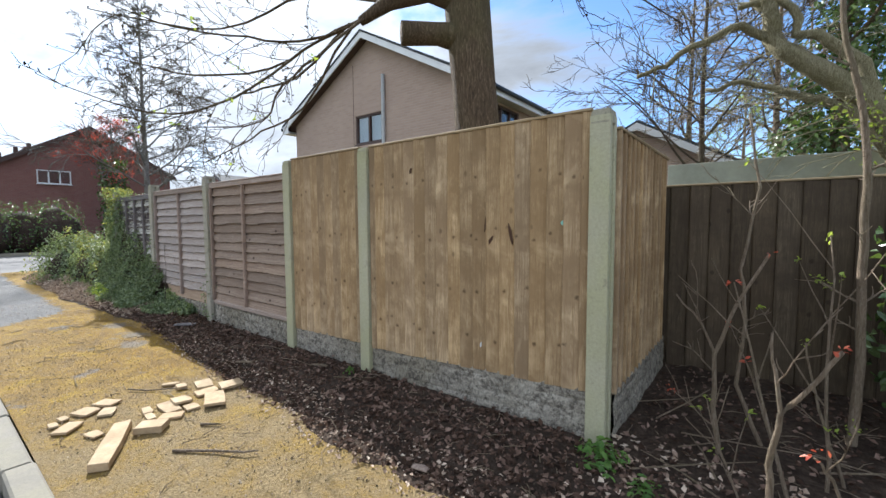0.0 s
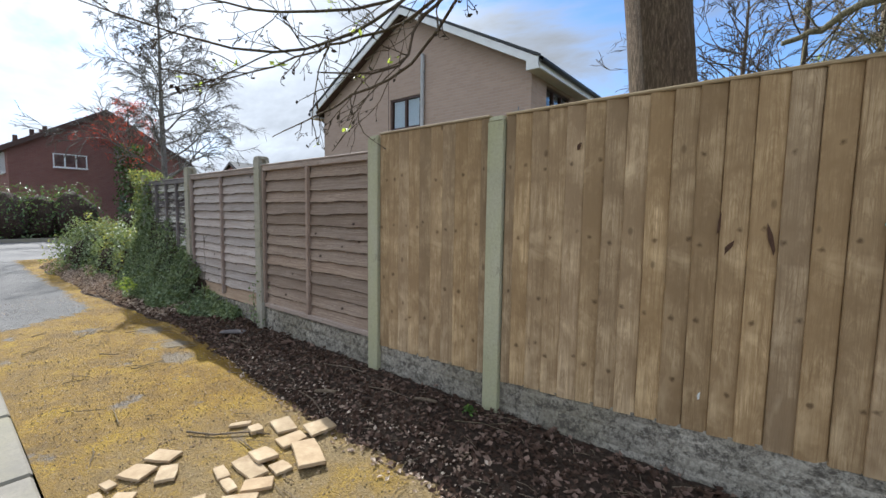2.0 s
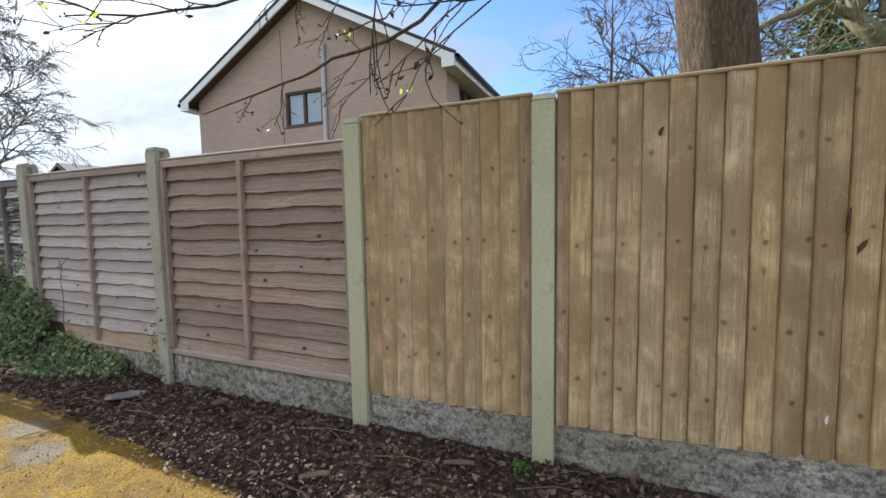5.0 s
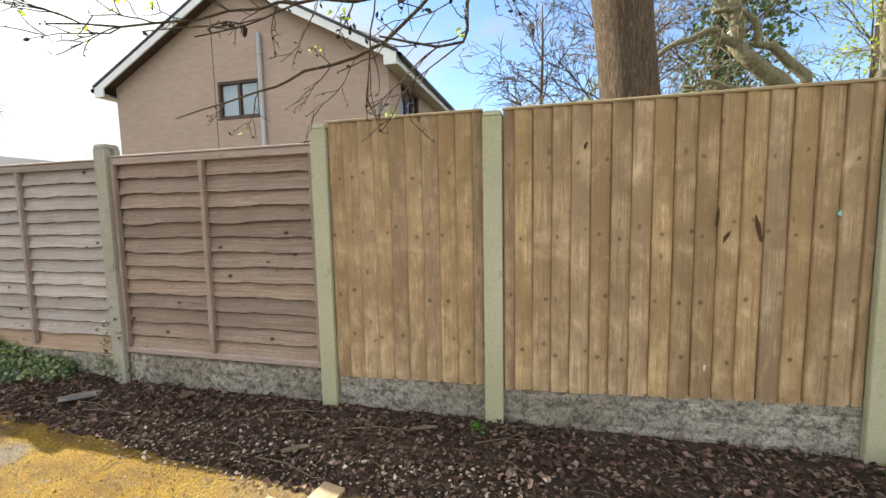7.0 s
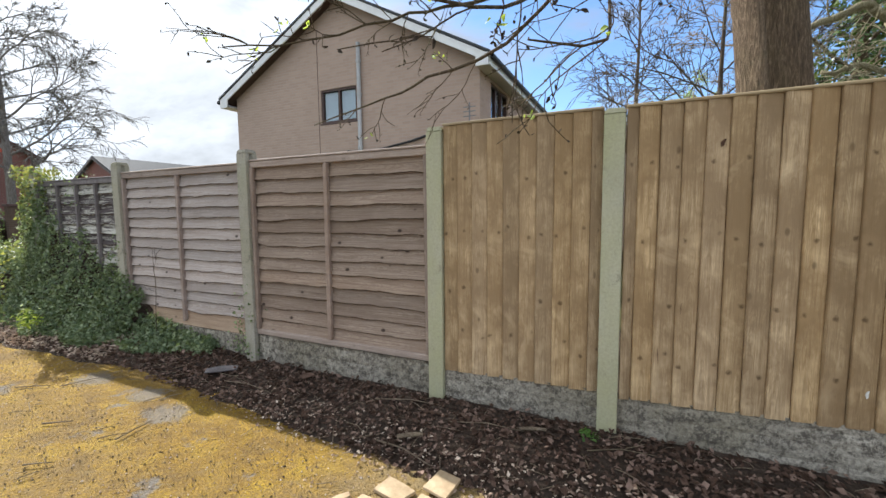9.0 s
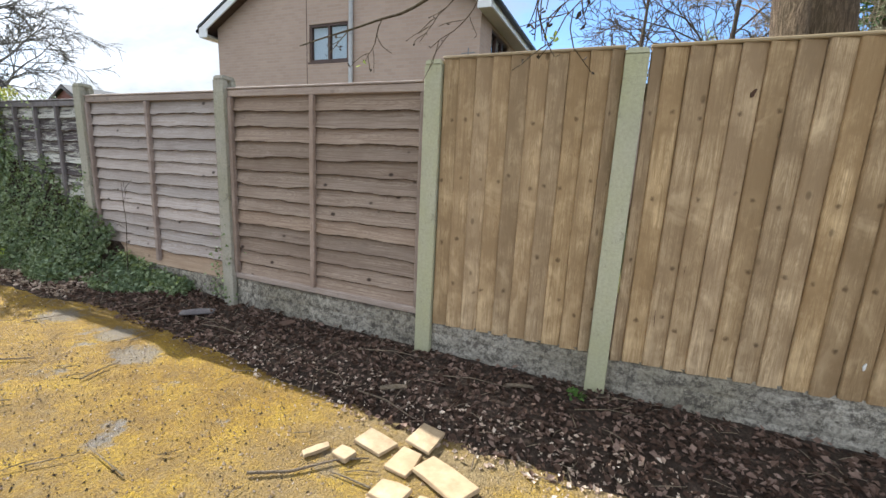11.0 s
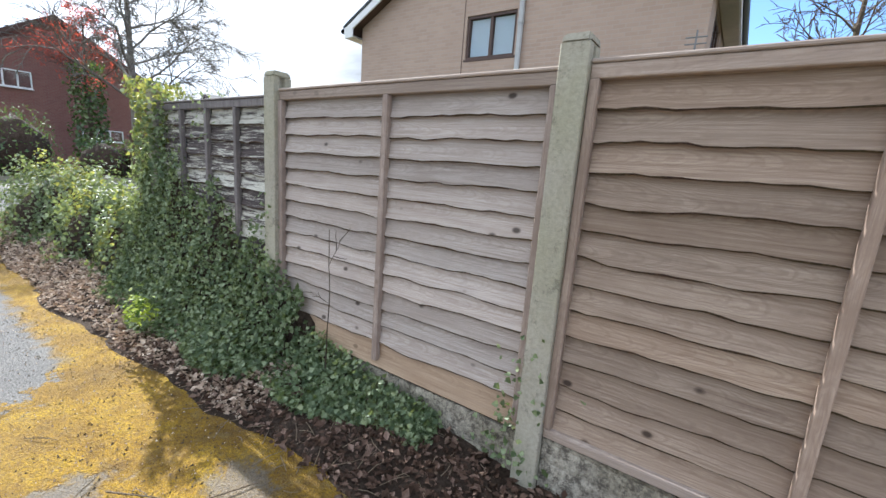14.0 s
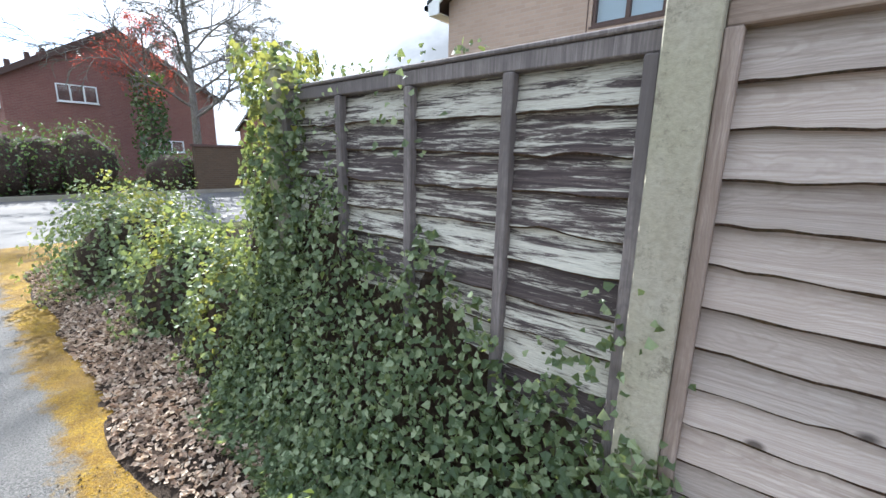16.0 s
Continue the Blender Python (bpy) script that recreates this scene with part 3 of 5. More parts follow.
for i in range(24):
    k = kp if i == 0 else new("kerb_stone", kp.data)
    k.parent = kerb0
    k.location = (5.5 - 0.905 * i, 0.004 * math.sin(i * 2.3), -0.144 + 0.004 * math.sin(i * 1.7))
tagged(box("kerb_far", (-24.45, -40, -0.3), (-24.3, 40, 0.1), KERB), "dark far kerb of the crossing road", "kerb", kind="structure")


def verge_edge(x):
    e = 1.77 - 0.27 * min(max((x + 6.0) / 3.6, 0), 1) + 0.08 * n3(x, 0, 1.3) + 0.05 * n3(x, 3, 5) - 0.15 * min(max((-7.6 - x) / 1.6, 0), 1)
    if x > -1.6:
        e -= min((x + 1.6) * 0.12, 0.4)
    return e


def verge_h(x, y):
    e = y - verge_edge(x)
    h = min(max(e, -0.15) * 0.11, 0.045)
    if e > 0:
        h += 0.022 * n3(x, y, 6) * min(e * 6, 1) + 0.012 * n3(x, y, 17)
    if x < -5.6 and e > 0:
        h += min((-5.6 - x) * 0.10, 0.22) * min(e / 0.7, 1)
    return h


tagged(sheet("verge", -14.0, 7, 1.3, 4.6, 240, 40, verge_h, SOIL_AND_SHADE), "dark leaf mould and bark mulch along the fence foot", "soil", kind="structure")
tagged(sheet("garden", -16.5, 12, 4.5, 30, 20, 20, lambda x, y: -0.02, GRASS), "rough garden ground behind the fence", "ground", kind="structure")

# ---- the fence ----
FY = 2.29          # front of the posts
TOP = 1.905


def concrete_post(x, top, old=False, y=FY, notch=False, turn=0):
    """A slotted concrete post: two flanges and a web, with a sloped cap."""
    mat = POST_OLD if old else POST
    p = empty("concrete_post", (x, y, 0))
    w, d = 0.055, 0.062
    o = [(-w, -d), (w, -d), (w, -0.02), (0.028, -0.012), (0.028, 0.012), (w, 0.02), (w, d), (-w, d), (-w, 0.02), (-0.028, 0.012), (-0.028, -0.012), (-w, -0.02)]
    bm = bmesh.new()
    lo = [bm.verts.new((a, b + d, -0.1)) for a, b in o]
    hi = [bm.verts.new((a, b + d, top - 0.035)) for a, b in o]
    bm.faces.new(lo), bm.faces.new(hi)
    for i in range(len(o)):
        bm.faces.new((lo[i], lo[(i + 1) % len(o)], hi[(i + 1) % len(o)], hi[i]))
    bmesh.ops.bevel(bm, geom=[e for e in bm.edges if abs(e.verts[0].co.z - e.verts[1].co.z) > 0.5], offset=0.004, segments=1, affect="EDGES")
    from_bm("shaft", bm, mat, p)
    bm = bmesh.new()
    z0 = top - 0.085 if notch else top - 0.036
    add_box(bm, (-w - 0.001, -0.002, z0), (w + 0.001, 2 * d + 0.002, top))
    for v in bm.verts:
        if v.co.z > z0 + 0.01:
            v.co.x *= 0.9
            v.co.y = d + (v.co.y - d) * 0.85
    bmesh.ops.bevel(bm, geom=bm.edges[:], offset=0.008, segments=2, affect="EDGES")
    from_bm("cap", bm, POST_OLD if notch else mat, p)
    p.rotation_euler = (0, 0, radians(turn))
    return tagged(p, "slotted concrete fence post, " + ("grey and lichen-stained" if old else "pale with a green algae tint"), "fence post", "posts of the fence")


concrete_post(-0.70, 1.90, notch=True)
concrete_post(-2.60, TOP)
concrete_post(-3.71, TOP)
concrete_post(-5.53, 1.885, True)
concrete_post(-7.42, 1.885, True)
concrete_post(-9.20, 1.86, True)
concrete_post(-0.66, 1.80, y=3.95, turn=90)


def feather_board(h, w, seed, mat=NEW_WOOD):
    """A tapered board: thick edge on one side, thin on the other, slightly wavy."""
    V, F = [], []
    n, q = 7, 9
    for i in range(n + 1):
        z = -h / 2 + h * i / n
        s = 0.0022 * noise.noise((seed * 3.1, z * 1.7, 0))
        e = 0.0016 * noise.noise((seed * 5.7, z * 3.0, 4))
        V += [(-w / 2 + s, -0.014 + e, z), (-w / 2 + 0.003 + s, -0.0225 + e, z), (-w / 2 + 0.011 + s, -0.0255 + e, z), (w / 2 - 0.004 + s, -0.0085 - e, z), (w / 2 - 0.001 + s, -0.006, z),
              (w / 2 - 0.001 + s, 0.002, z), (w / 2 + 0.012, 0.002, z), (w / 2 + 0.012, 0.005, z), (-w / 2 + s, 0.0, z)]
    for i in range(n):
        for k in range(q):
            a, b = i * q + k, i * q + (k + 1) % q
            F.append((a, b, b + q, a + q))
    F += [tuple(reversed(range(q))), tuple(n * q + k for k in range(q))]
    me = bpy.data.meshes.new("board")
    me.from_pydata(V, [], F)
    me.materials.append(mat)
    return me


BOARDS = [feather_board(1.62, 0.124, s) for s in range(9)]
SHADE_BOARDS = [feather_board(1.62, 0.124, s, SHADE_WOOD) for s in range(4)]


def closeboard(x0, x1, zl, zr, top, front, n, label, m=None, made=BOARDS, first=None):
    """Upright overlapping boards on rails, with a capping strip."""
    p = empty("fence_panel", (0, 0, 0))
    pitch = (x1 - x0 - 0.02) / n
    edges = [x0 + 0.01 + pitch * i for i in range(n + 1)]
    if first:
        # a board cut narrow at either end
        edges = [x0 + 0.004] + [x0 + first + 0.1045 * i for i in range(n - 1)] + [x1 - 0.002]
    rng = random.Random(int(-x0 * 100) + n)
    for i in range(n):
        b = new("board", made[rng.randrange(len(made))])
        b.parent = p
        wide = edges[i + 1] - edges[i]
        zb = zl + (zr - zl) * (i + 0.5) / n + rng.uniform(-0.004, 0.004)
        h = top - zb
        b.location = (edges[i] + wide / 2, front + 0.02, zb + h / 2)
        b.scale = (wide / 0.124, 1, h / 1.62)
        b.rotation_euler = (0, rng.uniform(-0.003, 0.003), rng.uniform(-0.02, 0.03))
    for z in (zl + 0.2, (zl + top) / 2, top - 0.2):
        box("rail", (x0, front + 0.028, z - 0.04), (x1, front + 0.062, z + 0.04), CAP_WOOD, p)
    box("capping_rail", (x0 - 0.0, front - 0.008, top + 0.001), (x1, front + 0.045, top + 0.018), CAP_WOOD, p)
    if m:
        p.matrix_basis = m
    return tagged(p, label, "fence panel", "closeboard panels")


big_panel = closeboard(-2.543, -0.755, 0.25, 0.325, 1.90, FY + 0.03, 18, "new tan closeboard fence panel of upright feather-edge boards", first=0.066)
closeboard(-3.655, -2.657, 0.25, 0.27, 1.905, FY + 0.03, 10, "narrow new tan closeboard fence panel between concrete posts", first=0.1)
closeboard(0.0, 1.50, 0.30, 0.30, 1.80, 0.0, 14, "new closeboard fence panel of the side return, in shade", pose(-0.63, 2.42, 0, 0, 0, 90))
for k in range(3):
    closeboard(-0.58 + 1.9 * k - (0.2 if k == 0 else 0), 1.26 + 1.9 * k, 0.0, 0.0, 1.585, 4.03, 14, "closeboard fence panel at the back of the plot, coloured dark brown for shade", made=SHADE_BOARDS)
    concrete_post(1.32 + 1.9 * k, 1.60, True, 4.0)



def split(p, x, z, h, w, lean, mat):
    """A torn split or a scar in a board's face."""
    o = [(-w / 2, 0), (-w * 0.2, -h / 2), (w * 0.3, -h * 0.35), (w / 2, 0.02), (w * 0.1, h / 2), (-w * 0.3, h * 0.25)]
    s = prism("split", o, "y", -0.003, 0.004, mat, p)
    s.matrix_basis = pose(x, FY + 0.03, z, 0, lean, 0)


SCAR = plain("torn_wood", (0.09, 0.045, 0.025), 0.9, 0.5, 30)
CHALK = plain("pale_mark", (0.7, 0.7, 0.66), 0.8, 0.2, 30)
GREEN_MARK = plain("green_mark", (0.25, 0.5, 0.42), 0.8, 0.2, 30)
for x, z, h, w, a, mt in ((-1.43, 1.30, 0.14, 0.016, 8, SCAR), (-1.40, 1.17, 0.09, 0.022, 30, SCAR), (-1.25, 1.22, 0.14, 0.02, -14, SCAR), (-1.47, 0.47, 0.035, 0.012, 0, CHALK), (-0.91, 1.29, 0.03, 0.025, 0, GREEN_MARK), (-2.09, 1.68, 0.04, 0.02, 10, SCAR), (-2.25, 0.75, 0.2, 0.006, 5, SCAR), (-2.35, 0.6, 0.25, 0.005, -4, SCAR)):
    split(big_panel, x, z, h, w, a, mt)


def gravel_board(x0, x1, zt0, zt1, front, m=None):
    """A rough concrete board with a rock-face pattern, under a panel."""
    nx, nz = int((x1 - x0) / 0.02), 16
    V, F = [], []
    for j in range(nz + 1):
        for i in range(nx + 1):
            x = x0 + (x1 - x0) * i / nx
            zt = zt0 + (zt1 - zt0) * i / nx
            z = -0.08 + (zt + 0.08) * j / nz
            row = math.floor(z / 0.085)
            u = (x + 0.11 * (row % 2)) / 0.21
            jx, jz = abs(u - round(u)) * 0.21, abs(z / 0.085 - round(z / 0.085)) * 0.085
            rel = min(min(jx, jz) / 0.014, 1)
            V.append((x, front + 0.012 - 0.008 * rel - 0.007 * noise.noise((x * 9, z * 14, 1)) - 0.004 * noise.noise((x * 30, z * 35, 2)), z))
    for j in range(nz):
        for i in range(nx):
            a = j * (nx + 1) + i
            F.append((a, a + 1, a + nx + 2, a + nx + 1))
    b = len(V)
    V += [(x0, front + 0.05, zt0), (x1, front + 0.05, zt1), (x0, front + 0.05, -0.08), (x1, front + 0.05, -0.08)]
    F += [tuple(range(nz * (nx + 1), (nz + 1) * (nx + 1))) + (b + 1, b), (b, b + 1, b + 3, b + 2)]
    g = mesh("gravel_board", V, F, GRAVEL, smooth=False)
    if m:
        g.matrix_basis = m
    return tagged(g, "mottled grey concrete gravel board with a rock face", "gravel board", "gravel boards under the panels")


gravel_board(-2.546, -0.755, 0.262, 0.335, FY + 0.035)
gravel_board(-3.655, -2.657, 0.262, 0.28, FY + 0.035)
gravel_board(-5.475, -3.765, 0.275, 0.275, FY + 0.045)
gravel_board(-7.365, -5.585, 0.24, 0.24, FY + 0.05)
gravel_board(0.0, 1.50, 0.31, 0.31, 0.0, pose(-0.625, 2.42, 0, 0, 0, 90))


def lap_board(x0, x1, z0, h, front, mat, seed, p, wave):
    """A waney-edged board: its lower edge wanders, and stands proud of the board below."""
    n = 36
    cx, cz = (x0 + x1) / 2, z0 + h / 2
    V, F = [], []
    for i in range(n + 1):
        x = x0 + (x1 - x0) * i / n - cx
        e = wave * (0.8 * noise.noise((x * 2.6, seed * 7.7, 0)) + 0.55 * noise.noise((x * 8, seed * 3.3, 5)) + 0.3 * noise.noise((x * 21, seed * 2.3, 6)))
        kn = noise.noise((x * 2.1, seed * 11.3, 9))
        if kn > 0.33:
            e -= (kn - 0.33) * wave * 3
        bow = 0.004 * noise.noise((x * 2.0, seed * 1.7, 3))
        zb = -h / 2 - 0.012 + e
        V += [(x, -0.033 + bow, zb), (x, -0.036 + bow, zb + 0.006 + 0.005 * noise.noise((x * 13, seed * 4.1, 2))), (x, -0.001, h / 2 + 0.012), (x, 0.006, h / 2 + 0.012), (x, -0.016 + bow, zb + 0.002)]
    for i in range(n):
        for k in range(5):
            a, b = i * 5 + k, i * 5 + (k + 1) % 5
            F.append((a, a + 5, b + 5, b))
    F += [(0, 1, 2, 3, 4), tuple(n * 5 + k for k in (4, 3, 2, 1, 0))]
    ob = mesh("board", V, F, mat, p, at=(cx, front + 0.012, cz))
    # dark waney edge: bark, and the shadow line under each board put into colour
    ob.data.materials.append(BARK_SHADE_EDGE)
    for i in range(n):
        ob.data.polygons[i * 5].material_index = ob.data.polygons[i * 5 + 4].material_index = 1
    return ob


def lap_panel(x0, x1, z0, z1, front, n, mat, batten, battens, label, wave=0.012, kick=None):
    p = empty("fence_panel", (0, 0, 0))
    rng = random.Random(int(-x0 * 50))
    zs = z0 + (0.16 if kick else 0.04)
    step = (z1 - 0.05 - zs) / n
    for i in range(n):
        lap_board(x0 + 0.01, x1 - 0.01, zs + step * i, step, front + 0.016, mat, i + x0 * 3 + rng.random(), p, wave)
    if kick:
        lap_board(x0 + 0.01, x1 - 0.01, z0 + 0.01, 0.14, front + 0.014, kick, 5.5, p, 0.003)
    else:
        box("bottom_rail", (x0, front - 0.024, z0), (x1, front + 0.03, z0 + 0.045), LAP_RAIL if mat is not LAP_OLD else BATTEN_OLD, p)
    box("top_rail", (x0, front - 0.024, z1 - 0.055), (x1, front + 0.03, z1 - 0.004), LAP_RAIL if mat is not LAP_OLD else BATTEN_OLD, p)
    box("capping_rail", (x0, front - 0.032, z1 - 0.003), (x1, front + 0.04, z1 + 0.012), LAP_RAIL if mat is not LAP_OLD else BATTEN_OLD, p)
    for x in (x0 + 0.018, *battens, x1 - 0.018):
        b = box("batten", (x - 0.018, front - 0.034, z0 + 0.047), (x + 0.018, front + 0.004, z1 - 0.057), batten, p)
        b.rotation_euler = (0, rng.uniform(-0.006, 0.006), 0)
    return tagged(p, label, "fence panel", "waney lap panels")


lap_panel(-5.475, -3.765, 0.285, 1.785, FY + 0.06, 13, LAP_WOOD, BATTEN, (-4.66,), "weathered brown waney lap fence panel on a gravel board", 0.016)
lap_panel(-7.365, -5.585, 0.25, 1.77, FY + 0.06, 13, LAP_PALE, BATTEN_PALE, (-6.47,), "pale silvered waney lap fence panel with an orange lowest board", 0.014, KICK_WOOD)
lap_panel(-9.145, -7.475, 0.10, 1.74, FY + 0.06, 14, LAP_OLD, BATTEN_OLD, (-7.88, -8.29, -8.70), "old dark waney lap panel with pale flaking patches behind ivy", 0.017)

# ---- house behind the fence ----
HX0, HX1, HY, HB, HE = -13.76, -5.81, 9.0, 15.5, 4.95
HXM, HRZ = (HX0 + HX1) / 2, 7.06


def window(p, at, w, h, panes, frame_mat, face, inside, depth=0.09):
    """A framed window set into a wall: casements, panes, a sill, and a board behind the glass, painted as sky
    reflection or dark room. face: the outward way, as degrees about z.
    """
    win = empty("window")
    win.parent = p
    win.matrix_basis = pose(*at, 0, 0, face)
    f = 0.055
    for lo, hi in (((-w / 2, -0.03, -h / 2), (w / 2, depth, -h / 2 + f)), ((-w / 2, -0.03, h / 2 - f), (w / 2, depth, h / 2)), ((-w / 2, -0.03, -h / 2 + f), (-w / 2 + f, depth, h / 2 - f)), ((w / 2 - f, -0.03, -h / 2 + f), (w / 2, depth, h / 2 - f))):
        box("frame", lo, hi, frame_mat, win)
    for k in range(1, panes):
        x = -w / 2 + w * k / panes
        box("mullion", (x - 0.035, -0.026, -h / 2 + f), (x + 0.035, depth, h / 2 - f), frame_mat, win)
    for k in range(panes):
        a, b = -w / 2 + w * k / panes + 0.035, -w / 2 + w * (k + 1) / panes - 0.035
        g = box("pane", (a, 0.02, -h / 2 + f), (b, 0.028, h / 2 - f), GLASS, win, 0)
        g.visible_shadow = False
        box("blind", (a, 0.07, -h / 2 + f), (b, 0.075, h / 2 - f), inside, win, 0)
    box("sill", (-w / 2 - 0.04, -0.07, -h / 2 - 0.05), (w / 2 + 0.04, 0.02, -h / 2 - 0.002), frame_mat, win)
    return win


def wall_with_hole(name, outline_top, x0, x1, z0, hole, y0, y1, mat, p):
    """A gable wall with one opening, made of solid pieces about the hole; outline_top(x) gives the top."""
    a, b, c, d = hole
    xm = (x0 + x1) / 2
    pieces = [[(x0, z0), (a, z0), (a, outline_top(a)), (x0, outline_top(x0))],
              [(a, z0), (b, z0), (b, c), (a, c)],
              [(a, d), (b, d), (b, outline_top(b))] + ([(xm, outline_top(xm))] if a < xm < b else []) + [(a, outline_top(a))],
              [(b, z0), (x1, z0), (x1, outline_top(x1))] + ([(xm, outline_top(xm))] if b < xm else []) + [(b, outline_top(b))]]
    bm = bmesh.new()
    for o in pieces:
        lo = [bm.verts.new((x, y0, z)) for x, z in o]
        hi = [bm.verts.new((x, y1, z)) for x, z in o]
        bm.faces.new(lo), bm.faces.new(hi)
        for i in range(len(o)):
            bm.faces.new((lo[i], lo[(i + 1) % len(o)], hi[(i + 1) % len(o)], hi[i]))
    return from_bm(name, bm, mat, p)


def house_behind():
    h = empty("house", (0, 0, 0))
    slope = (HRZ - HE) / (HXM - HX0)
    roofline = lambda x: HRZ - 0.12 - abs(x - HXM) * slope
    wall_with_hole("gable_wall", roofline, HX0, HX1, -0.05, (-10.46, -9.25, 3.78, 4.68), HY, HY + 0.28, TAN_BRICK, h)
    box("vertical_joint", (-10.545, HY - 0.004, 0), (-10.525, HY + 0.01, 6.3), TILE_BROWN, h, 0)
    window(h, (-9.855, HY + 0.06, 4.23), 1.2, 0.89, 2, BROWN_FRAME, 0, SKY_PANE)
    # side wall towards the drive, with its window
    top = HE - 0.12
    for lo, hi in (((HX1 - 0.28, HY + 0.281, -0.05), (HX1, 9.8, top)), ((HX1 - 0.28, 9.8, -0.05), (HX1, 11.3, 3.5)), ((HX1 - 0.28, 9.8, 4.5), (HX1, 11.3, top)), ((HX1 - 0.28, 11.3, -0.05), (HX1, HB, top))):
        box("side_wall", lo, hi, TAN_BRICK, h, 0)
    window(h, (HX1 - 0.06, 10.55, 4.0), 1.48, 0.98, 3, BROWN_FRAME, 90, DARK_ROOM)
    box("side_wall", (HX0, HY + 0.281, -0.05), (HX0 + 0.28, HB, top), TAN_BRICK, h, 0)
    wall_with_hole("gable_wall", roofline, HX0, HX1, -0.05, (-10.42, -9.12, 3.66, 3.67), HB, HB + 0.28, TAN_BRICK, h)
    # roof: courses of tiles on both slopes, verge boards, fascia and gutter
    for s in (-1, 1):
        ov = 0.32
        run = (HXM - HX0) + ov
        L = math.hypot(run, run * slope)
        ang = math.atan(slope)
        n = 15
        V, F = [], []
        for c in range(n):
            for (u, lift) in ((c / n, 0.035), ((c + 1) / n + 0.004, 0.012)):
                # from the eaves up
                x = s * (run * (1 - u))
                z = HRZ - run * (1 - u) * slope
                V += [(HXM + x + s * lift * math.sin(ang), HY - 0.32, z + lift), (HXM + x + s * lift * math.sin(ang), HB + 0.5, z + lift)]
            b = 4 * c
            F.append((b, b + 1, b + 3, b + 2))
            if c:
                F.append((b - 2, b - 1, b + 1, b))
        mesh("tiled_slope", V, F, TILE, h)
        prism("roof_deck", [(HXM, HRZ - 0.1), (HXM, HRZ + 0.01), (HXM + s * run, HRZ - run * slope + 0.01), (HXM + s * run, HRZ - run * slope - 0.1)], "y", HY - 0.30, HB + 0.48, TILE_BROWN, h)
        prism("verge_board", [(HXM, HRZ - 0.20), (HXM, HRZ - 0.015), (HXM + s * run, HRZ - run * slope - 0.015), (HXM + s * run, HRZ - run * slope - 0.20)], "y", HY - 0.34, HY - 0.302, WHITE, h)
        prism("verge_tiles", [(HXM, HRZ - 0.01), (HXM, HRZ + 0.05), (HXM + s * (run + 0.03), HRZ - run * slope + 0.05), (HXM + s * (run + 0.03), HRZ - run * slope - 0.012)], "y", HY - 0.36, HY - 0.28, TILE, h)
        xe = HXM + s * run
        box("fascia_board", (xe - 0.02, HY - 0.30, HRZ - run * slope - 0.24), (xe + 0.02, HB + 0.48, HRZ - run * slope - 0.03), WHITE, h)
        box("soffit", (min(xe, xe - s * (ov - 0.02)), HY - 0.29, HRZ - run * slope - 0.235), (max(xe, xe - s * (ov - 0.02)), HB + 0.47, HRZ - run * slope - 0.215), SOFFIT, h, 0)
        box("boxed_end", (min(xe, xe - s * 0.3), HY - 0.338, HRZ - run * slope - 0.25), (max(xe, xe - s * 0.3), HY - 0.30, HRZ - run * slope + 0.02), WHITE, h)
        V, F = [], []
        tube([(xe + s * 0.07, HY - 0.34, HRZ - run * slope - 0.07), (xe + s * 0.07, HB + 0.48, HRZ - run * slope - 0.07)], [0.06, 0.06], 8, V, F)
        mesh("gutter", V, F, BLACK, h, True)
    V, F = [], []
    tube([(-9.12, HY - 0.07, 0), (-9.12, HY - 0.07, 5.7)], [0.055, 0.055], 10, V, F)
    for z in (1.5, 3.0, 4.35, 5.2):
        tube([(-9.12, HY - 0.07, z), (-9.12, HY - 0.07, z + 0.09)], [0.068, 0.068], 10, V, F)
    mesh("vent_pipe", V, F, PIPE, h, True)
    V, F = [], []
    tube([(-5.9, HY - 0.02, 3.1), (-5.9, HY - 0.42, 3.15), (-5.9, HY - 0.42, 3.75)], [0.02, 0.02, 0.015], 6, V, F)
    for z in (3.45, 3.55, 3.65):
        tube([(-6.05, HY - 0.42, z), (-5.75, HY - 0.42, z)], [0.012, 0.012], 5, V, F)
    mesh("aerial", V, F, DARK_METAL, h)
    V, F = [], []
    tube([(-9.55, HY - 0.05, 2.98), (-9.2, HY - 0.06, 2.9), (-8.5, HY - 0.08, 2.95), (-7.6, HY - 0.08, 3.08), (-7.1, HY - 0.05, 3.2)], [0.02, 0.025, 0.025, 0.03, 0.03], 6, V, F)
    mesh("waste_pipe", V, F, BLACK, h, True)
    return tagged(h, "two-storey tan brick house with white verge boards and dark tiles", "house")


house_behind()

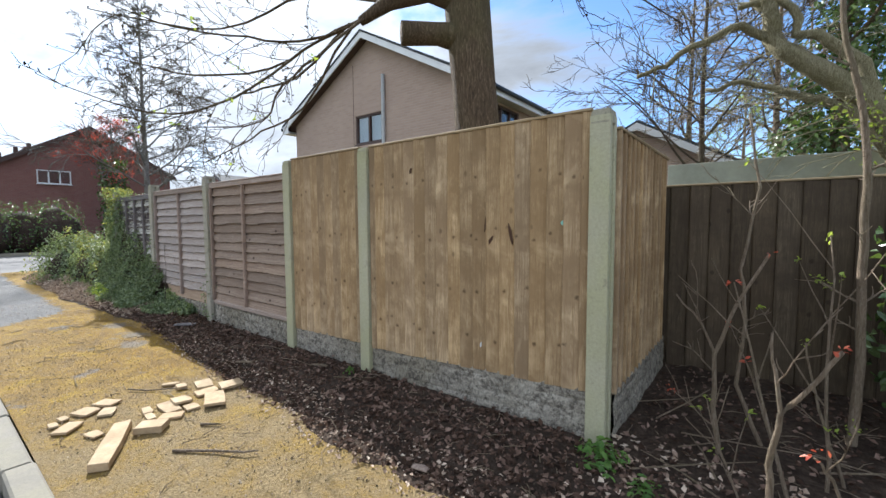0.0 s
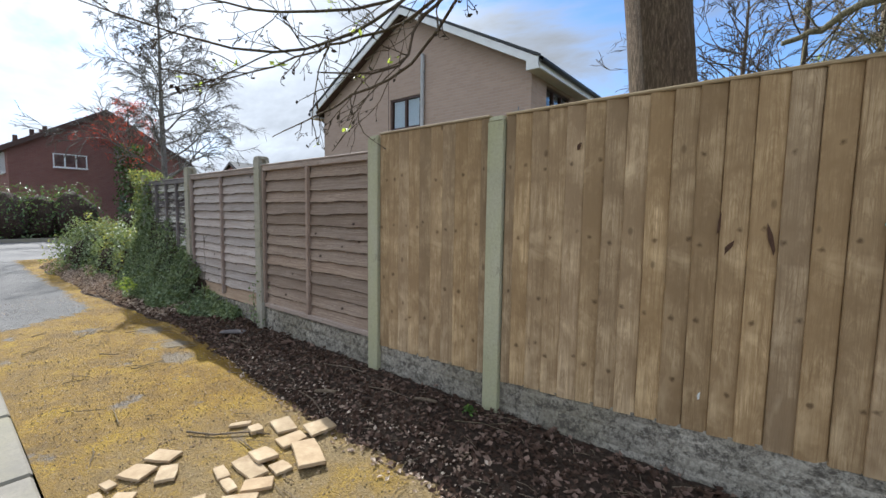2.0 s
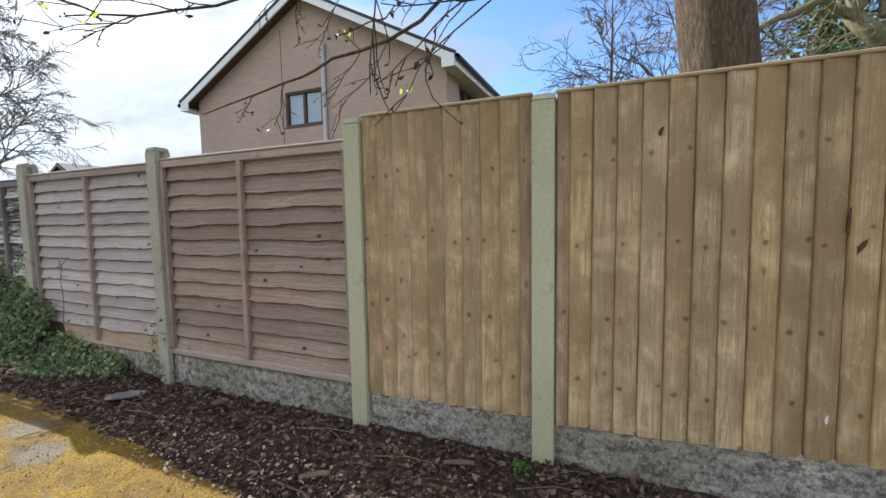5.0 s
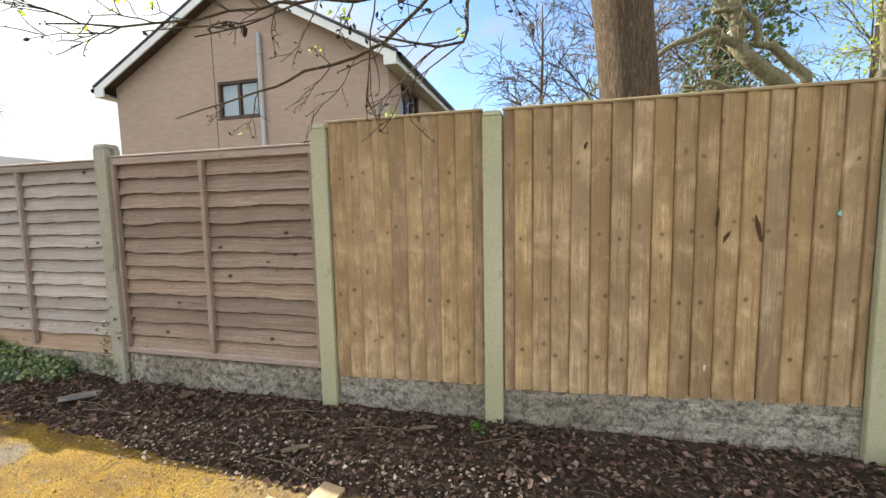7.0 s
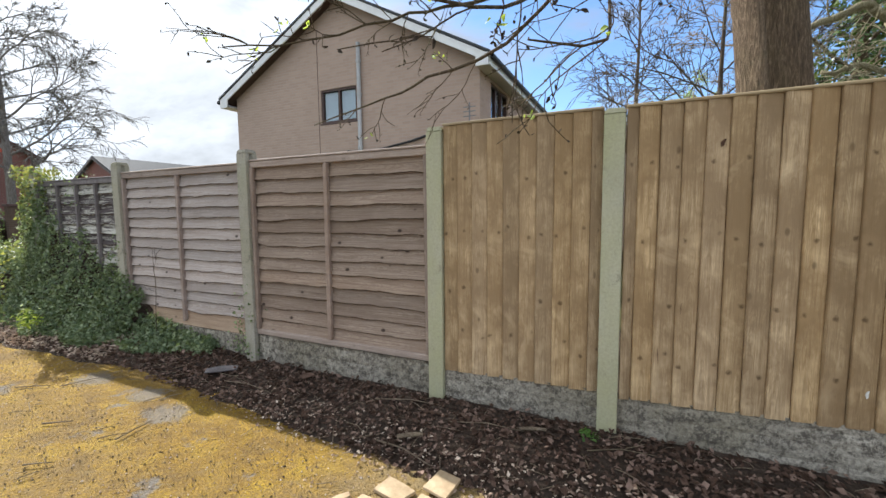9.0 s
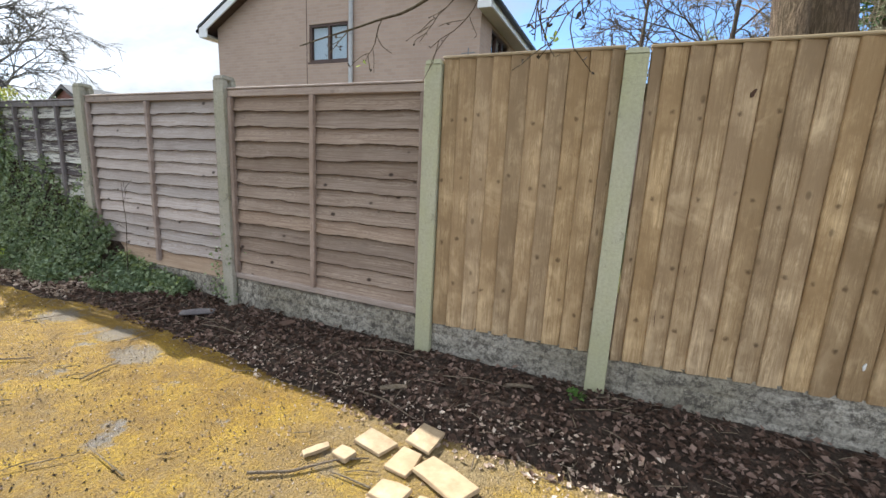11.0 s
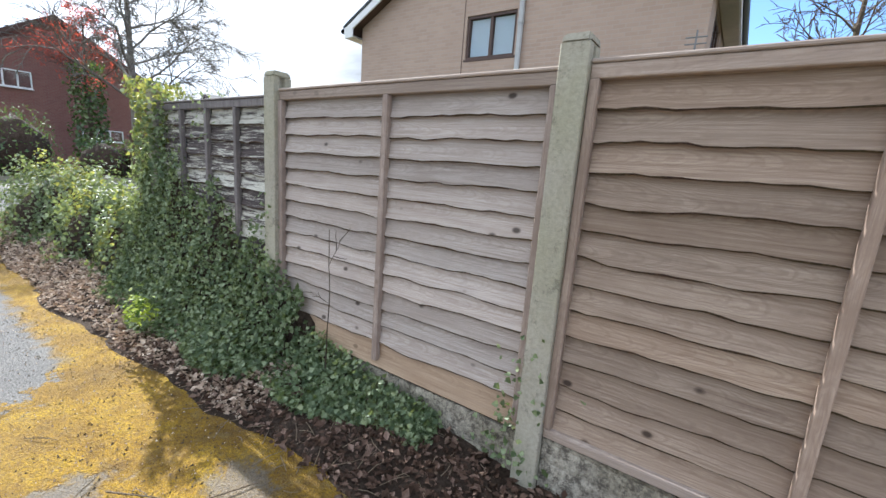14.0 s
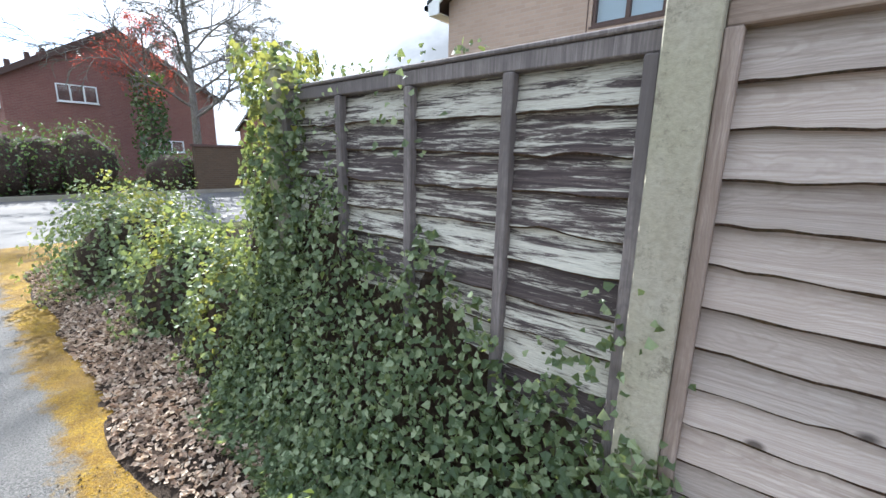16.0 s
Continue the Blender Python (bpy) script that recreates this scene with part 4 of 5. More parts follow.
# ---- houses across the road ----
def red_house(name, at, w, depth, eave, ridge, label, openings, mat=None, roof=None):
    """A gabled brick house; its gable faces +x. at: the gable's right foot corner; w runs along y."""
    h = empty(name, at)
    mat, roof = mat or RED_BRICK, roof or TILE_BROWN
    mid, slope = w / 2, (ridge - eave) / (w / 2)
    prism("walls", [(0, -0.2), (w, -0.2), (w, eave), (mid, ridge - 0.1), (0, eave)], "x", -depth, 0, mat, h)
    for s in (-1, 1):
        run = mid + 0.35
        prism("roof", [(mid, ridge), (mid, ridge + 0.16), (mid + s * run, ridge - run * slope + 0.16), (mid + s * run, ridge - run * slope)], "x", -depth - 0.3, 0.28, roof, h)
        prism("verge_board", [(mid, ridge - 0.14), (mid, ridge + 0.05), (mid + s * run, ridge - run * slope + 0.05), (mid + s * run, ridge - run * slope - 0.14)], "x", 0.285, 0.32, BROWN_FRAME, h)
    for y, z, ww, hh, n in openings:
        window(h, (0.06, y, z), ww, hh, n, WHITE, 90, DARK_ROOM)
    return tagged(h, label, "house", "houses across the road")


rh = red_house("house", (-36, 3.2, 0), 9.3, 9.0, 4.85, 7.65, "red brick house with a brown tiled gable roof and white windows", ((2.75, 4.28, 1.62, 0.85, 3), (6.4, 1.8, 1.95, 0.65, 3)))
for x in (-2.0, -5.5):
    window(rh, (x, -0.06, 4.0), 1.6, 1.2, 2, WHITE, 0, DARK_ROOM)
    window(rh, (x, -0.06, 1.5), 1.6, 1.2, 2, WHITE, 0, DARK_ROOM)
box("chimney", (-1.5, 1.6, 5.6), (-1.05, 2.05, 6.2), RED_BRICK, rh)
for cy, cz in ((1.85, 6.2), (1.25, 5.9), (0.5, 5.45)):
    V, F = [], []
    tube([(-1.25, cy, cz - 0.3), (-1.25, cy, cz + 0.25)], [0.13, 0.11], 8, V, F)
    mesh("chimney_pot", V, F, TILE_BROWN, rh)
red_house("house", (-52, -9, 0), 9.0, 9.0, 4.8, 7.3, "red brick house further down the road", ((2.5, 4.2, 1.5, 1.0, 2), (6.5, 4.2, 1.5, 1.0, 2)))
low = red_house("house", (-49.5, 20.0, 0), 9.0, 12.0, 3.8, 6.2, "low grey-roofed brick house beyond the gardens", ((4.2, 1.5, 1.6, 1.0, 2),), roof=TILE)
low.rotation_euler = (0, 0, radians(-90))
small = empty("garage", (0, 0, 0))
prism("walls", [(-6.5, -0.1), (0.2, -0.1), (0.2, 2.4), (-3.1, 4.15), (-6.5, 2.4)], "y", 14.0, 19, TAN_BRICK, small)
for s, xe in ((-1, -6.8), (1, 0.5)):
    prism("roof", [(-3.1, 4.2), (-3.1, 4.36), (xe, 2.38), (xe, 2.22)], "y", 13.75, 19.2, TILE, small)
    prism("verge_board", [(-3.1, 4.06), (-3.1, 4.27), (xe, 2.28), (xe, 2.07)], "y", 13.70, 13.748, WHITE, small)
tagged(small, "brick garage with a white-edged gable roof", "garage")
shed = empty("shed", (0, 0, 0))
box("wall", (-0.95, 6.62, -0.1), (3.6, 9.4, 1.75), TAN_BRICK, shed, 0)
box("roof_edge", (-1.05, 6.5, 1.77), (3.7, 9.5, 2.06), GREY_ROOF, shed)
tagged(shed, "outbuilding with a pale greenish flat roof edge", "shed")
gw = box("wall_garden", (-24.75, 7.2, -0.1), (-24.5, 16, 1.68), DARK_BRICK, bev=0)
tagged(gw, "dark brick garden wall beside the road", "wall", kind="structure")
tagged(box("wall_coping", (-24.8, 7.15, 1.682), (-24.45, 16.05, 1.77), TILE_BROWN), "brown tile coping on the garden wall", "coping", kind="structure")
tagged(box("verge_far", (-15.9, 3.2, -0.135), (-11.5, 60, -0.01), GRASS, bev=0), "sunlit rough grass by the road", "grass", kind="structure")

# ---- ivy ----
rng = np.random.default_rng(5)


def ivy_h(x):
    """Height of the ivy against the fence."""
    return np.interp(x, (-9.5, -9.0, -8.3, -7.8, -7.25, -6.8, -6.0), (1.15, 1.12, 0.90, 0.66, 0.38, 0.2, 0.08)) * (1 + 0.12 * np.sin(x * 9.1) + 0.08 * np.sin(x * 23.7 + 1))


def ivy_d(x):
    return np.interp(x, (-9.5, -8.4, -7.4, -6.6, -5.8), (0.46, 0.50, 0.46, 0.32, 0.14)) + 0.04 * np.sin(x * 7.3)


def bank(n, x0, x1, lift=0.0):
    x = rng.uniform(x0, x1, n)
    u = rng.random(n) ** 0.9
    h, d = ivy_h(x), ivy_d(x)
    y = FY + 0.05 - d * u ** 0.9
    z = 0.05 + h * (1 - u) ** 2.6 + 0.16 * (1 - u) * (h > 0.3) + rng.normal(0, 0.018, n) + lift
    nr = np.stack([rng.normal(0, 0.2, n), -h * (1 - u) - 0.15, d * u + 0.18], 1)
    nr /= np.linalg.norm(nr, axis=1)[:, None]
    return np.stack([x, y, z], 1) + nr * rng.uniform(0.0, 0.05, n)[:, None], nr


def blob(n, c, r, rng):
    """Points on the upper part of a lumpy mound."""
    v = rng.normal(0, 1, (n, 3))
    v[:, 2] = np.abs(v[:, 2]) * 1.1 - 0.1
    v /= np.linalg.norm(v, axis=1)[:, None]
    lump = 1 + 0.16 * np.sin(v[:, 0] * 5 + r[0] * 9) * np.sin(v[:, 1] * 4 + 1 + r[2] * 7) + 0.10 * np.sin(v[:, 2] * 9 + v[:, 0] * 11) + 0.07 * np.sin(v[:, 0] * 19 + v[:, 1] * 23)
    return np.array(c) + v * np.array(r) * lump[:, None] * rng.uniform(0.86, 1.1, n)[:, None], v


def column(n, x, y, r, z0, z1):
    z = rng.uniform(z0, z1, n)
    a = rng.uniform(0, 2 * math.pi, n)
    rr = r * (1 + 0.22 * np.sin(z * 9 + a * 2) + 0.2 * (z > z1 - 0.25)) * rng.uniform(0.8, 1.1, n)
    nr = np.stack([np.cos(a), np.sin(a), 0.3 + 0 * a], 1)
    return np.stack([x + rr * np.cos(a), y + rr * np.sin(a), z], 1), nr


# a dark sheet under the leaves, its soil colour standing in for shade
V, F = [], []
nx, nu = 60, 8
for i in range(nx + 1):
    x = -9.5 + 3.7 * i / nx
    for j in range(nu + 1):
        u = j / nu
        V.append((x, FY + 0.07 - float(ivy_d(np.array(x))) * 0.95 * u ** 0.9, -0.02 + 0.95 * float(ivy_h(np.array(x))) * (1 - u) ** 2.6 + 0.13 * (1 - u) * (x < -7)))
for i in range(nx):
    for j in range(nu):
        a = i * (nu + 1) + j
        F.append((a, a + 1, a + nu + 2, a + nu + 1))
ivy = mesh("ivy", V, F, SOIL_AND_SHADE, smooth=True)
tagged(ivy, "dense variegated ivy climbing the old fence and its post", "ivy", kind="stuff")
P, N = bank(25000, -9.5, -6.0)
leaves("ivy_leaves", "ivy", P, N, rng.uniform(0.014, 0.041, len(P)), IVY, rng, ivy, 0.55)
P, N = column(3400, -9.2, FY + 0.05, 0.155, 0.3, 1.93)
# leaves towards the column's top get the sunlit gold in their colour
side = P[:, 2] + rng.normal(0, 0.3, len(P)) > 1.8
leaves("ivy_leaves", "ivy", P[~side], N[~side], rng.uniform(0.022, 0.045, (~side).sum()), IVY, rng, ivy, 0.5)
leaves("ivy_leaves", "ivy", P[side], N[side], rng.uniform(0.022, 0.045, side.sum()), IVY_SUNLIT, rng, ivy, 0.5)
# sprigs straggling up the panel, over its top and up the posts
pts = []
for x, z0, z1, n in ((-7.5, 0.4, 1.15, 120), (-7.62, 0.5, 0.95, 90), (-8.29, 0.6, 1.05, 90), (-8.5, 0.7, 1.2, 60), (-8.75, 0.7, 1.72, 130), (-8.95, 0.7, 1.72, 200), (-5.6, 0.12, 0.75, 70), (-5.63, 0.1, 0.4, 60), (-8.3, 1.45, 1.75, 24), (-7.9, 0.55, 0.9, 60)):
    for k in range(n):
        f = rng.random() ** 1.5
        pts.append((x + rng.normal(0, 0.05 + 0.05 * (1 - f)), FY + 0.02 - rng.random() * 0.05, z0 + (z1 - z0) * f))
for k in range(60):
    pts.append((rng.uniform(-9.1, -8.0), FY + 0.05 + rng.normal(0, 0.03), 1.76 + rng.random() * 0.04))
pts = np.array(pts)
leaves("ivy_leaves", "ivy", pts, np.tile((0, -1, 0.4), (len(pts), 1)), rng.uniform(0.015, 0.034, len(pts)), IVY, rng, ivy, 0.5)

for c, r, n, label in (((-12.6, 2.45, 0), (1.2, 0.72, 1.02), 8000, "broad ivy-covered mound beside the footway"), ((-10.75, 2.35, 0), (0.55, 0.45, 0.92), 3400, "small ivy-covered mound"), ((-9.75, 2.3, 0), (0.42, 0.34, 0.84), 3200, "ivy-covered stump at the fence's end")):
    # each core's dark colour is put in as the shade behind its leaves
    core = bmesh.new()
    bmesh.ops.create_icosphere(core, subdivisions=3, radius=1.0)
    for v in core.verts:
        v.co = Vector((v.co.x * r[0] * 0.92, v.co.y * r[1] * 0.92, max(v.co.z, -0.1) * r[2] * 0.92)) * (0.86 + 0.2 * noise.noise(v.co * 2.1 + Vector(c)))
    m_ = from_bm("ivy_mound", core, SOIL_AND_SHADE, None, True, c)
    P, N = blob(n, (0, 0, 0), r, rng)
    # young picks random clumps for the painted sunlit gold, not leaves by age
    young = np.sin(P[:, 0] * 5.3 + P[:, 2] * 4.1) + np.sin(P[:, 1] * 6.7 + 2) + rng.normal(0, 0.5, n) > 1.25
    leaves("ivy_leaves", "ivy", P[~young], N[~young], rng.uniform(0.025, 0.055, (~young).sum()), IVY, rng, m_, 0.55)
    leaves("ivy_leaves", "ivy", P[young], N[young], rng.uniform(0.025, 0.05, young.sum()), IVY_SUNLIT, rng, m_, 0.55)
    tagged(m_, label, "ivy", "ivy mounds", "stuff")

# ---- litter on the verge ----
def litter(name, n, x0, x1, ylo, yhi, size, mat, label):
    x = rng.uniform(x0, x1, n)
    y = np.array([ylo(a) + (yhi(a) - ylo(a)) * rng.random() for a in x])
    z = np.array([max(verge_h(a, b), 0) for a, b in zip(x, y)]) + rng.uniform(0.001, 0.012, n)
    o = leaves(name, "curl", np.stack([x, y, z], 1), np.tile((0, 0, 1), (n, 1)), rng.uniform(*size, n), mat, rng, None, 0.45)
    return tagged(o, label, "dead leaves", kind="stuff")


litter("leaf_litter", 9000, -8.5, 0.9, lambda a: verge_edge(a) - 0.02, lambda a: 2.32 if a < -0.6 else 4.0, (0.014, 0.052), LITTER, "dark brown dead leaves lying on the verge")
litter("leaf_litter", 900, -0.7, 1.3, lambda a: 1.35, lambda a: 2.5, (0.02, 0.05), LITTER_PALE, "dry brown dead leaves under the saplings, coloured as if sunlit")
litter("leaf_litter", 1500, -5.0, 0.6, lambda a: verge_edge(a) - 0.10, lambda a: verge_edge(a) + 0.3, (0.012, 0.034), LITTER_PALE, "dry pale brown dead leaves along the verge edge")
litter("leaf_litter", 11000, -14.0, -6.9, lambda a: verge_edge(a) + 0.0, lambda a: verge_edge(a) + 0.42, (0.018, 0.05), LITTER_PALE, "dry brown dead leaves in front of the ivy, coloured as if sunlit")

V, F = [], []
r2 = random.Random(8)
for k in range(420):
    x = r2.uniform(-8, 1.2)
    e = verge_edge(x)
    y = r2.uniform(e - 0.1, 2.3) if r2.random() < 0.8 else r2.uniform(0.5, e)
    if x > -0.6:
        y = r2.uniform(1.4, 4.0)
    a, L = r2.uniform(0, math.pi), r2.uniform(0.03, 0.16)
    z = max(verge_h(x, y), 0.0) + 0.012
    q = (math.cos(a) * L / 2, math.sin(a) * L / 2)
    tube([(x - q[0], y - q[1], z - 0.004), (x + r2.uniform(-0.01, 0.01), y + r2.uniform(-0.01, 0.01), z + 0.004), (x + q[0], y + q[1], z)], [0.0022, 0.0026, 0.0014], 4, V, F)
tagged(mesh("twig_litter", V, F, TWIG_PALE), "thin dry twigs scattered over verge and footway", "twigs", kind="stuff")


def stick(pts, r):
    V, F = [], []
    tube(pts, [r * (1 - 0.5 * i / (len(pts) - 1)) for i in range(len(pts))], 6, V, F)
    tagged(mesh("stick", V, F, TWIG_PALE, smooth=True), "dry fallen stick on the ground", "stick", "fallen sticks")


stick([(-3.85, 0.98, 0.016), (-3.7, 1.07, 0.014), (-3.58, 1.2, 0.018), (-3.46, 1.28, 0.014)], 0.007)
stick([(-2.60, 0.85, 0.012), (-2.42, 0.98, 0.016), (-2.25, 1.08, 0.02), (-2.2, 1.14, 0.02)], 0.009)
stick([(-2.80, 1.08, 0.014), (-2.70, 1.16, 0.014)], 0.010)
stick([(-5.9, 1.0, 0.012), (-5.75, 1.1, 0.015)], 0.006)

# ---- broken stone on the footway ----
def slab(x, y, w, l, t, turn, z=0.0, tilt=0.0, seed=0):
    r = random.Random(seed * 13 + 5)
    o = [(-l / 2, -w / 2), (l * r.uniform(-0.1, 0.1), -w / 2 * r.uniform(0.9, 1.1)), (l / 2, -w / 2 * r.uniform(0.7, 1)), (l / 2 * r.uniform(0.92, 1.08), w / 2), (l * r.uniform(-0.2, 0.2), w / 2 * r.uniform(0.9, 1.1)), (-l / 2 * r.uniform(0.85, 1.05), w / 2 * r.uniform(0.85, 1))]
    bm = bmesh.new()
    lo = [bm.verts.new((a, b, 0)) for a, b in o]
    hi = [bm.verts.new((a * 0.985, b * 0.98, 0.8 * t * r.uniform(0.92, 1.05))) for a, b in o]
    bm.faces.new(lo), bm.faces.new(hi)
    for i in range(6):
        bm.faces.new((lo[i], lo[(i + 1) % 6], hi[(i + 1) % 6], hi[i]))
    bmesh.ops.bevel(bm, geom=bm.edges[:], offset=0.003, segments=1, affect="EDGES")
    s = from_bm("stone_slab", bm, STONE)
    s.matrix_basis = pose(x, y, 0.006 + z, tilt, tilt * 0.6, turn)
    return tagged(s, "broken piece of buff sandstone lying on the footway", "stone", "broken stones")


slab(-2.93, 0.655, 0.10, 0.54, 0.055, 153, seed=1)
for i, (x, y, w, l, t, a, z) in enumerate((
        (-3.29, 1.50, 0.14, 0.17, 0.022, 83, 0.012), (-3.49, 1.38, 0.12, 0.18, 0.022, 165, 0.0), (-3.31, 1.33, 0.12, 0.15, 0.022, 82, 0.0), (-3.11, 1.30, 0.14, 0.27, 0.024, 156, 0.012),
        (-3.27, 1.14, 0.11, 0.14, 0.024, 174, 0.012), (-3.24, 1.05, 0.10, 0.22, 0.02, 177, 0.0), (-3.57, 1.25, 0.07, 0.09, 0.03, 168, 0), (-3.70, 1.22, 0.04, 0.12, 0.02, 58, 0),
        (-3.68, 0.81, 0.10, 0.15, 0.02, 29, 0), (-3.62, 0.68, 0.11, 0.14, 0.02, 25, 0), (-3.50, 0.77, 0.09, 0.13, 0.02, 149, 0), (-3.12, 1.15, 0.09, 0.10, 0.02, 172, 0),
        (-3.08, 1.01, 0.09, 0.14, 0.02, 54, 0), (-3.61, 0.56, 0.05, 0.08, 0.018, 9, 0), (-3.30, 0.94, 0.06, 0.12, 0.02, 168, 0), (-3.42, 0.55, 0.10, 0.15, 0.02, 133, 0),
        (-3.19, 0.63, 0.07, 0.11, 0.016, 10, 0), (-2.99, 0.87, 0.12, 0.16, 0.05, 48, 0), (-3.18, 0.92, 0.05, 0.11, 0.02, 173, 0), (-3.54, 0.50, 0.05, 0.08, 0.018, 176, 0))):
    slab(x, y, w, l, t, a, z, 3 if z else 0, i + 2)

# ---- the large tree behind the fence ----
def big_tree():
    r = np.random.default_rng(11)
    V, F, tips = [], [], []
    base = Vector((-1.59, 2.78, 0))
    pts, rad = [], []
    for i in range(19):
        z = -0.1 + i * 0.5
        pts.append(base + Vector((-0.1 * z, 0.0, z)))
        rad.append(0.192 - 0.004 * z + 0.12 * math.exp(-max(z, 0) * 3.5) + 0.012 * math.sin(z * 2.1))
    tube(pts, rad, 22, V, F)
    # a sawn stub, and the limb whose branches hang over the footway
    tube([(-1.84, 2.78, 2.72), (-2.02, 2.58, 2.74), (-2.20, 2.36, 2.72)], [0.13, 0.085, 0.09], 12, V, F)
    tube([(-1.86, 2.74, 3.02), (-2.1, 2.55, 3.08), (-2.35, 2.38, 3.0), (-2.50, 2.22, 2.84)], [0.13, 0.085, 0.06, 0.035], 10, V, F)
    J = (-2.46, 2.26, 2.88)
    hanging = ((J, (-2.74, 2.0, 2.69), (-2.83, 1.65, 2.36), (-2.86, 1.3, 2.08), (-3.1, 0.95, 2.0), (-3.95, 0.6, 2.32)),
               (J, (-2.74, 2.02, 2.70), (-2.99, 1.75, 2.47), (-3.54, 1.45, 2.45), (-4.09, 1.2, 2.6), (-4.92, 1.0, 2.88)),
               ((-2.35, 2.38, 3.0), (-2.95, 2.1, 3.14), (-3.4, 1.8, 2.94), (-3.69, 1.6, 2.89), (-4.1, 1.4, 3.0), (-4.83, 1.2, 3.33)),
               (J, (-2.73, 1.85, 2.63), (-2.84, 1.5, 2.57), (-3.05, 1.15, 2.57), (-3.1, 0.7, 2.53)))
    lower = ((J, (-2.47, 1.8, 2.45), (-2.59, 1.6, 2.23), (-2.6, 1.45, 1.95), (-2.82, 1.2, 1.91)),
             ((-2.6, 2.2, 2.8), (-3.18, 2.15, 2.29), (-3.59, 2.0, 2.11), (-3.83, 1.9, 2.01), (-4.25, 1.77, 1.87)),
             ((-2.6, 2.2, 2.85), (-3.17, 2.1, 2.53), (-3.47, 1.95, 2.46), (-3.71, 1.8, 2.39), (-4.02, 1.5, 2.22), (-4.34, 1.25, 2.16)),
             ((-1.75, 2.65, 3.6), (-1.3, 2.3, 3.3), (-1.0, 2.2, 2.9), (-0.85, 2.1, 2.6)),
             ((-1.65, 2.95, 3.4), (-1.0, 3.6, 3.2), (-0.6, 4.2, 3.0)))
    for way in hanging + lower:
        q = [Vector(a) for a in way]
        dense = []
        for i in range(len(q) - 1):
            a, b = q[max(i - 1, 0)], q[min(i + 2, len(q) - 1)]
            for f in (0, 0.33, 0.66):
                # a smooth curve through the points, with small crooks
                m0, m1 = (q[i + 1] - a) / 2, (b - q[i]) / 2
                h = q[i] * (2 * f**3 - 3 * f**2 + 1) + m0 * (f**3 - 2 * f**2 + f) + q[i + 1] * (3 * f**2 - 2 * f**3) + m1 * (f**3 - f**2)
                dense.append(h + Vector(r.normal(0, 0.006, 3)))
        dense.append(q[-1])
        n = len(dense)
        tube(dense, [0.0098 * (1 - i / n) ** 0.8 + 0.002 for i in range(n)], 6, V, F)
        tips.append((dense[-1], (dense[-1] - dense[-2]).normalized()))
        for i in range(3, n - 1):
            for rep_ in range(2):
                if r.random() < 0.55:
                    d = (dense[i + 1] - dense[i]).normalized()
                    sd = d.cross(Vector(r.normal(0, 1, 3))).normalized()
                    grow(V, F, tips, r, dense[i], d + sd * 0.9 + Vector((0, 0, 0.1)), r.uniform(0.12, 0.5), 0.0028, 1, 0.0, 4, 0.14, 0.0, 0.4, 0.8)
    for p, d, L, rr, sag, kids in (
            ((-1.8, 2.65, 4.4), (-0.35, -1.0, 0.15), 2.6, 0.05, 0.13, 6),
            ((-1.65, 2.8, 4.6), (0.8, -0.3, 0.3), 3.0, 0.06, 0.1, 6),
            ((-1.8, 3.0, 4.6), (-0.5, 0.9, 0.4), 3.0, 0.06, 0.05, 5),
            ((-1.8, 2.85, 6.0), (-0.5, -0.3, 0.8), 3.5, 0.08, 0.0, 6),
            ((-1.8, 2.85, 6.5), (0.6, 0.2, 0.8), 3.5, 0.08, 0.0, 6)):
        grow(V, F, tips, r, p, d, L, rr, 2, sag, kids, 0.10, 0.0, 0.42, 0.62)
    t = mesh("tree", V, F, BARK, smooth=True)
    tagged(t, "large grey-brown tree trunk behind the fence with bare budding branches", "tree")
    k = np.array([i for i in range(len(tips)) if r.random() < 0.8])
    P = np.array([tips[i][0] for i in k])
    N = np.array([tips[i][1] for i in k])
    leaves("buds", "oval", P, N, r.uniform(0.012, 0.03, len(k)), TWIG, r, t)
    k2 = r.choice(len(tips), 26, replace=False)
    P = np.repeat(np.array([tips[i][0] for i in k2]), 4, 0) + r.normal(0, 0.012, (104, 3))
    leaves("young_leaves", "oval", P, np.tile((0, 0, -1), (104, 1)), r.uniform(0.02, 0.04, 104), SPRING, r, t)


big_tree()


def bare_tree(at, height, rad, seed, label, mat, first=0.25, limbs=22, reach=0.3, sag=0.0, up=0.02, depth=2, kids=5, rmin=0.002, lean=(0, 0)):
    """A leafless tree: a tapered trunk, limbs all round it, and fine twigs."""
    r = np.random.default_rng(seed)
    V, F, tips = [], [], []
    pts = [Vector((lean[0] * (i / 9) ** 2 + 0.03 * height * 0.1 * math.sin(i), lean[1] * (i / 9) ** 2, height * i / 9 - 0.1)) for i in range(10)]
    rr = [rad * (1 - 0.9 * (i / 9) ** 0.9) + 0.004 for i in range(10)]
    tube(pts, rr, 10, V, F)
    for k in range(limbs):
        f = first + (0.97 - first) * (k + r.random()) / limbs
        i = min(int(f * 9), 8)
        p = pts[i].lerp(pts[i + 1], f * 9 - i)
        a = k * 2.4 + r.normal(0, 0.3)
        L = height * reach * (1.15 - f * 0.85) * r.uniform(0.75, 1.2)
        grow(V, F, tips, r, p, (math.cos(a), math.sin(a), 0.55 + 0.5 * f), L, rr[i] * 0.36, depth, sag, kids, 0.13, up, 0.45, 0.7, rmin)
    t = mesh("tree", V, F, mat, smooth=True, at=at)
    tagged(t, label, "tree")
    return t, tips, r


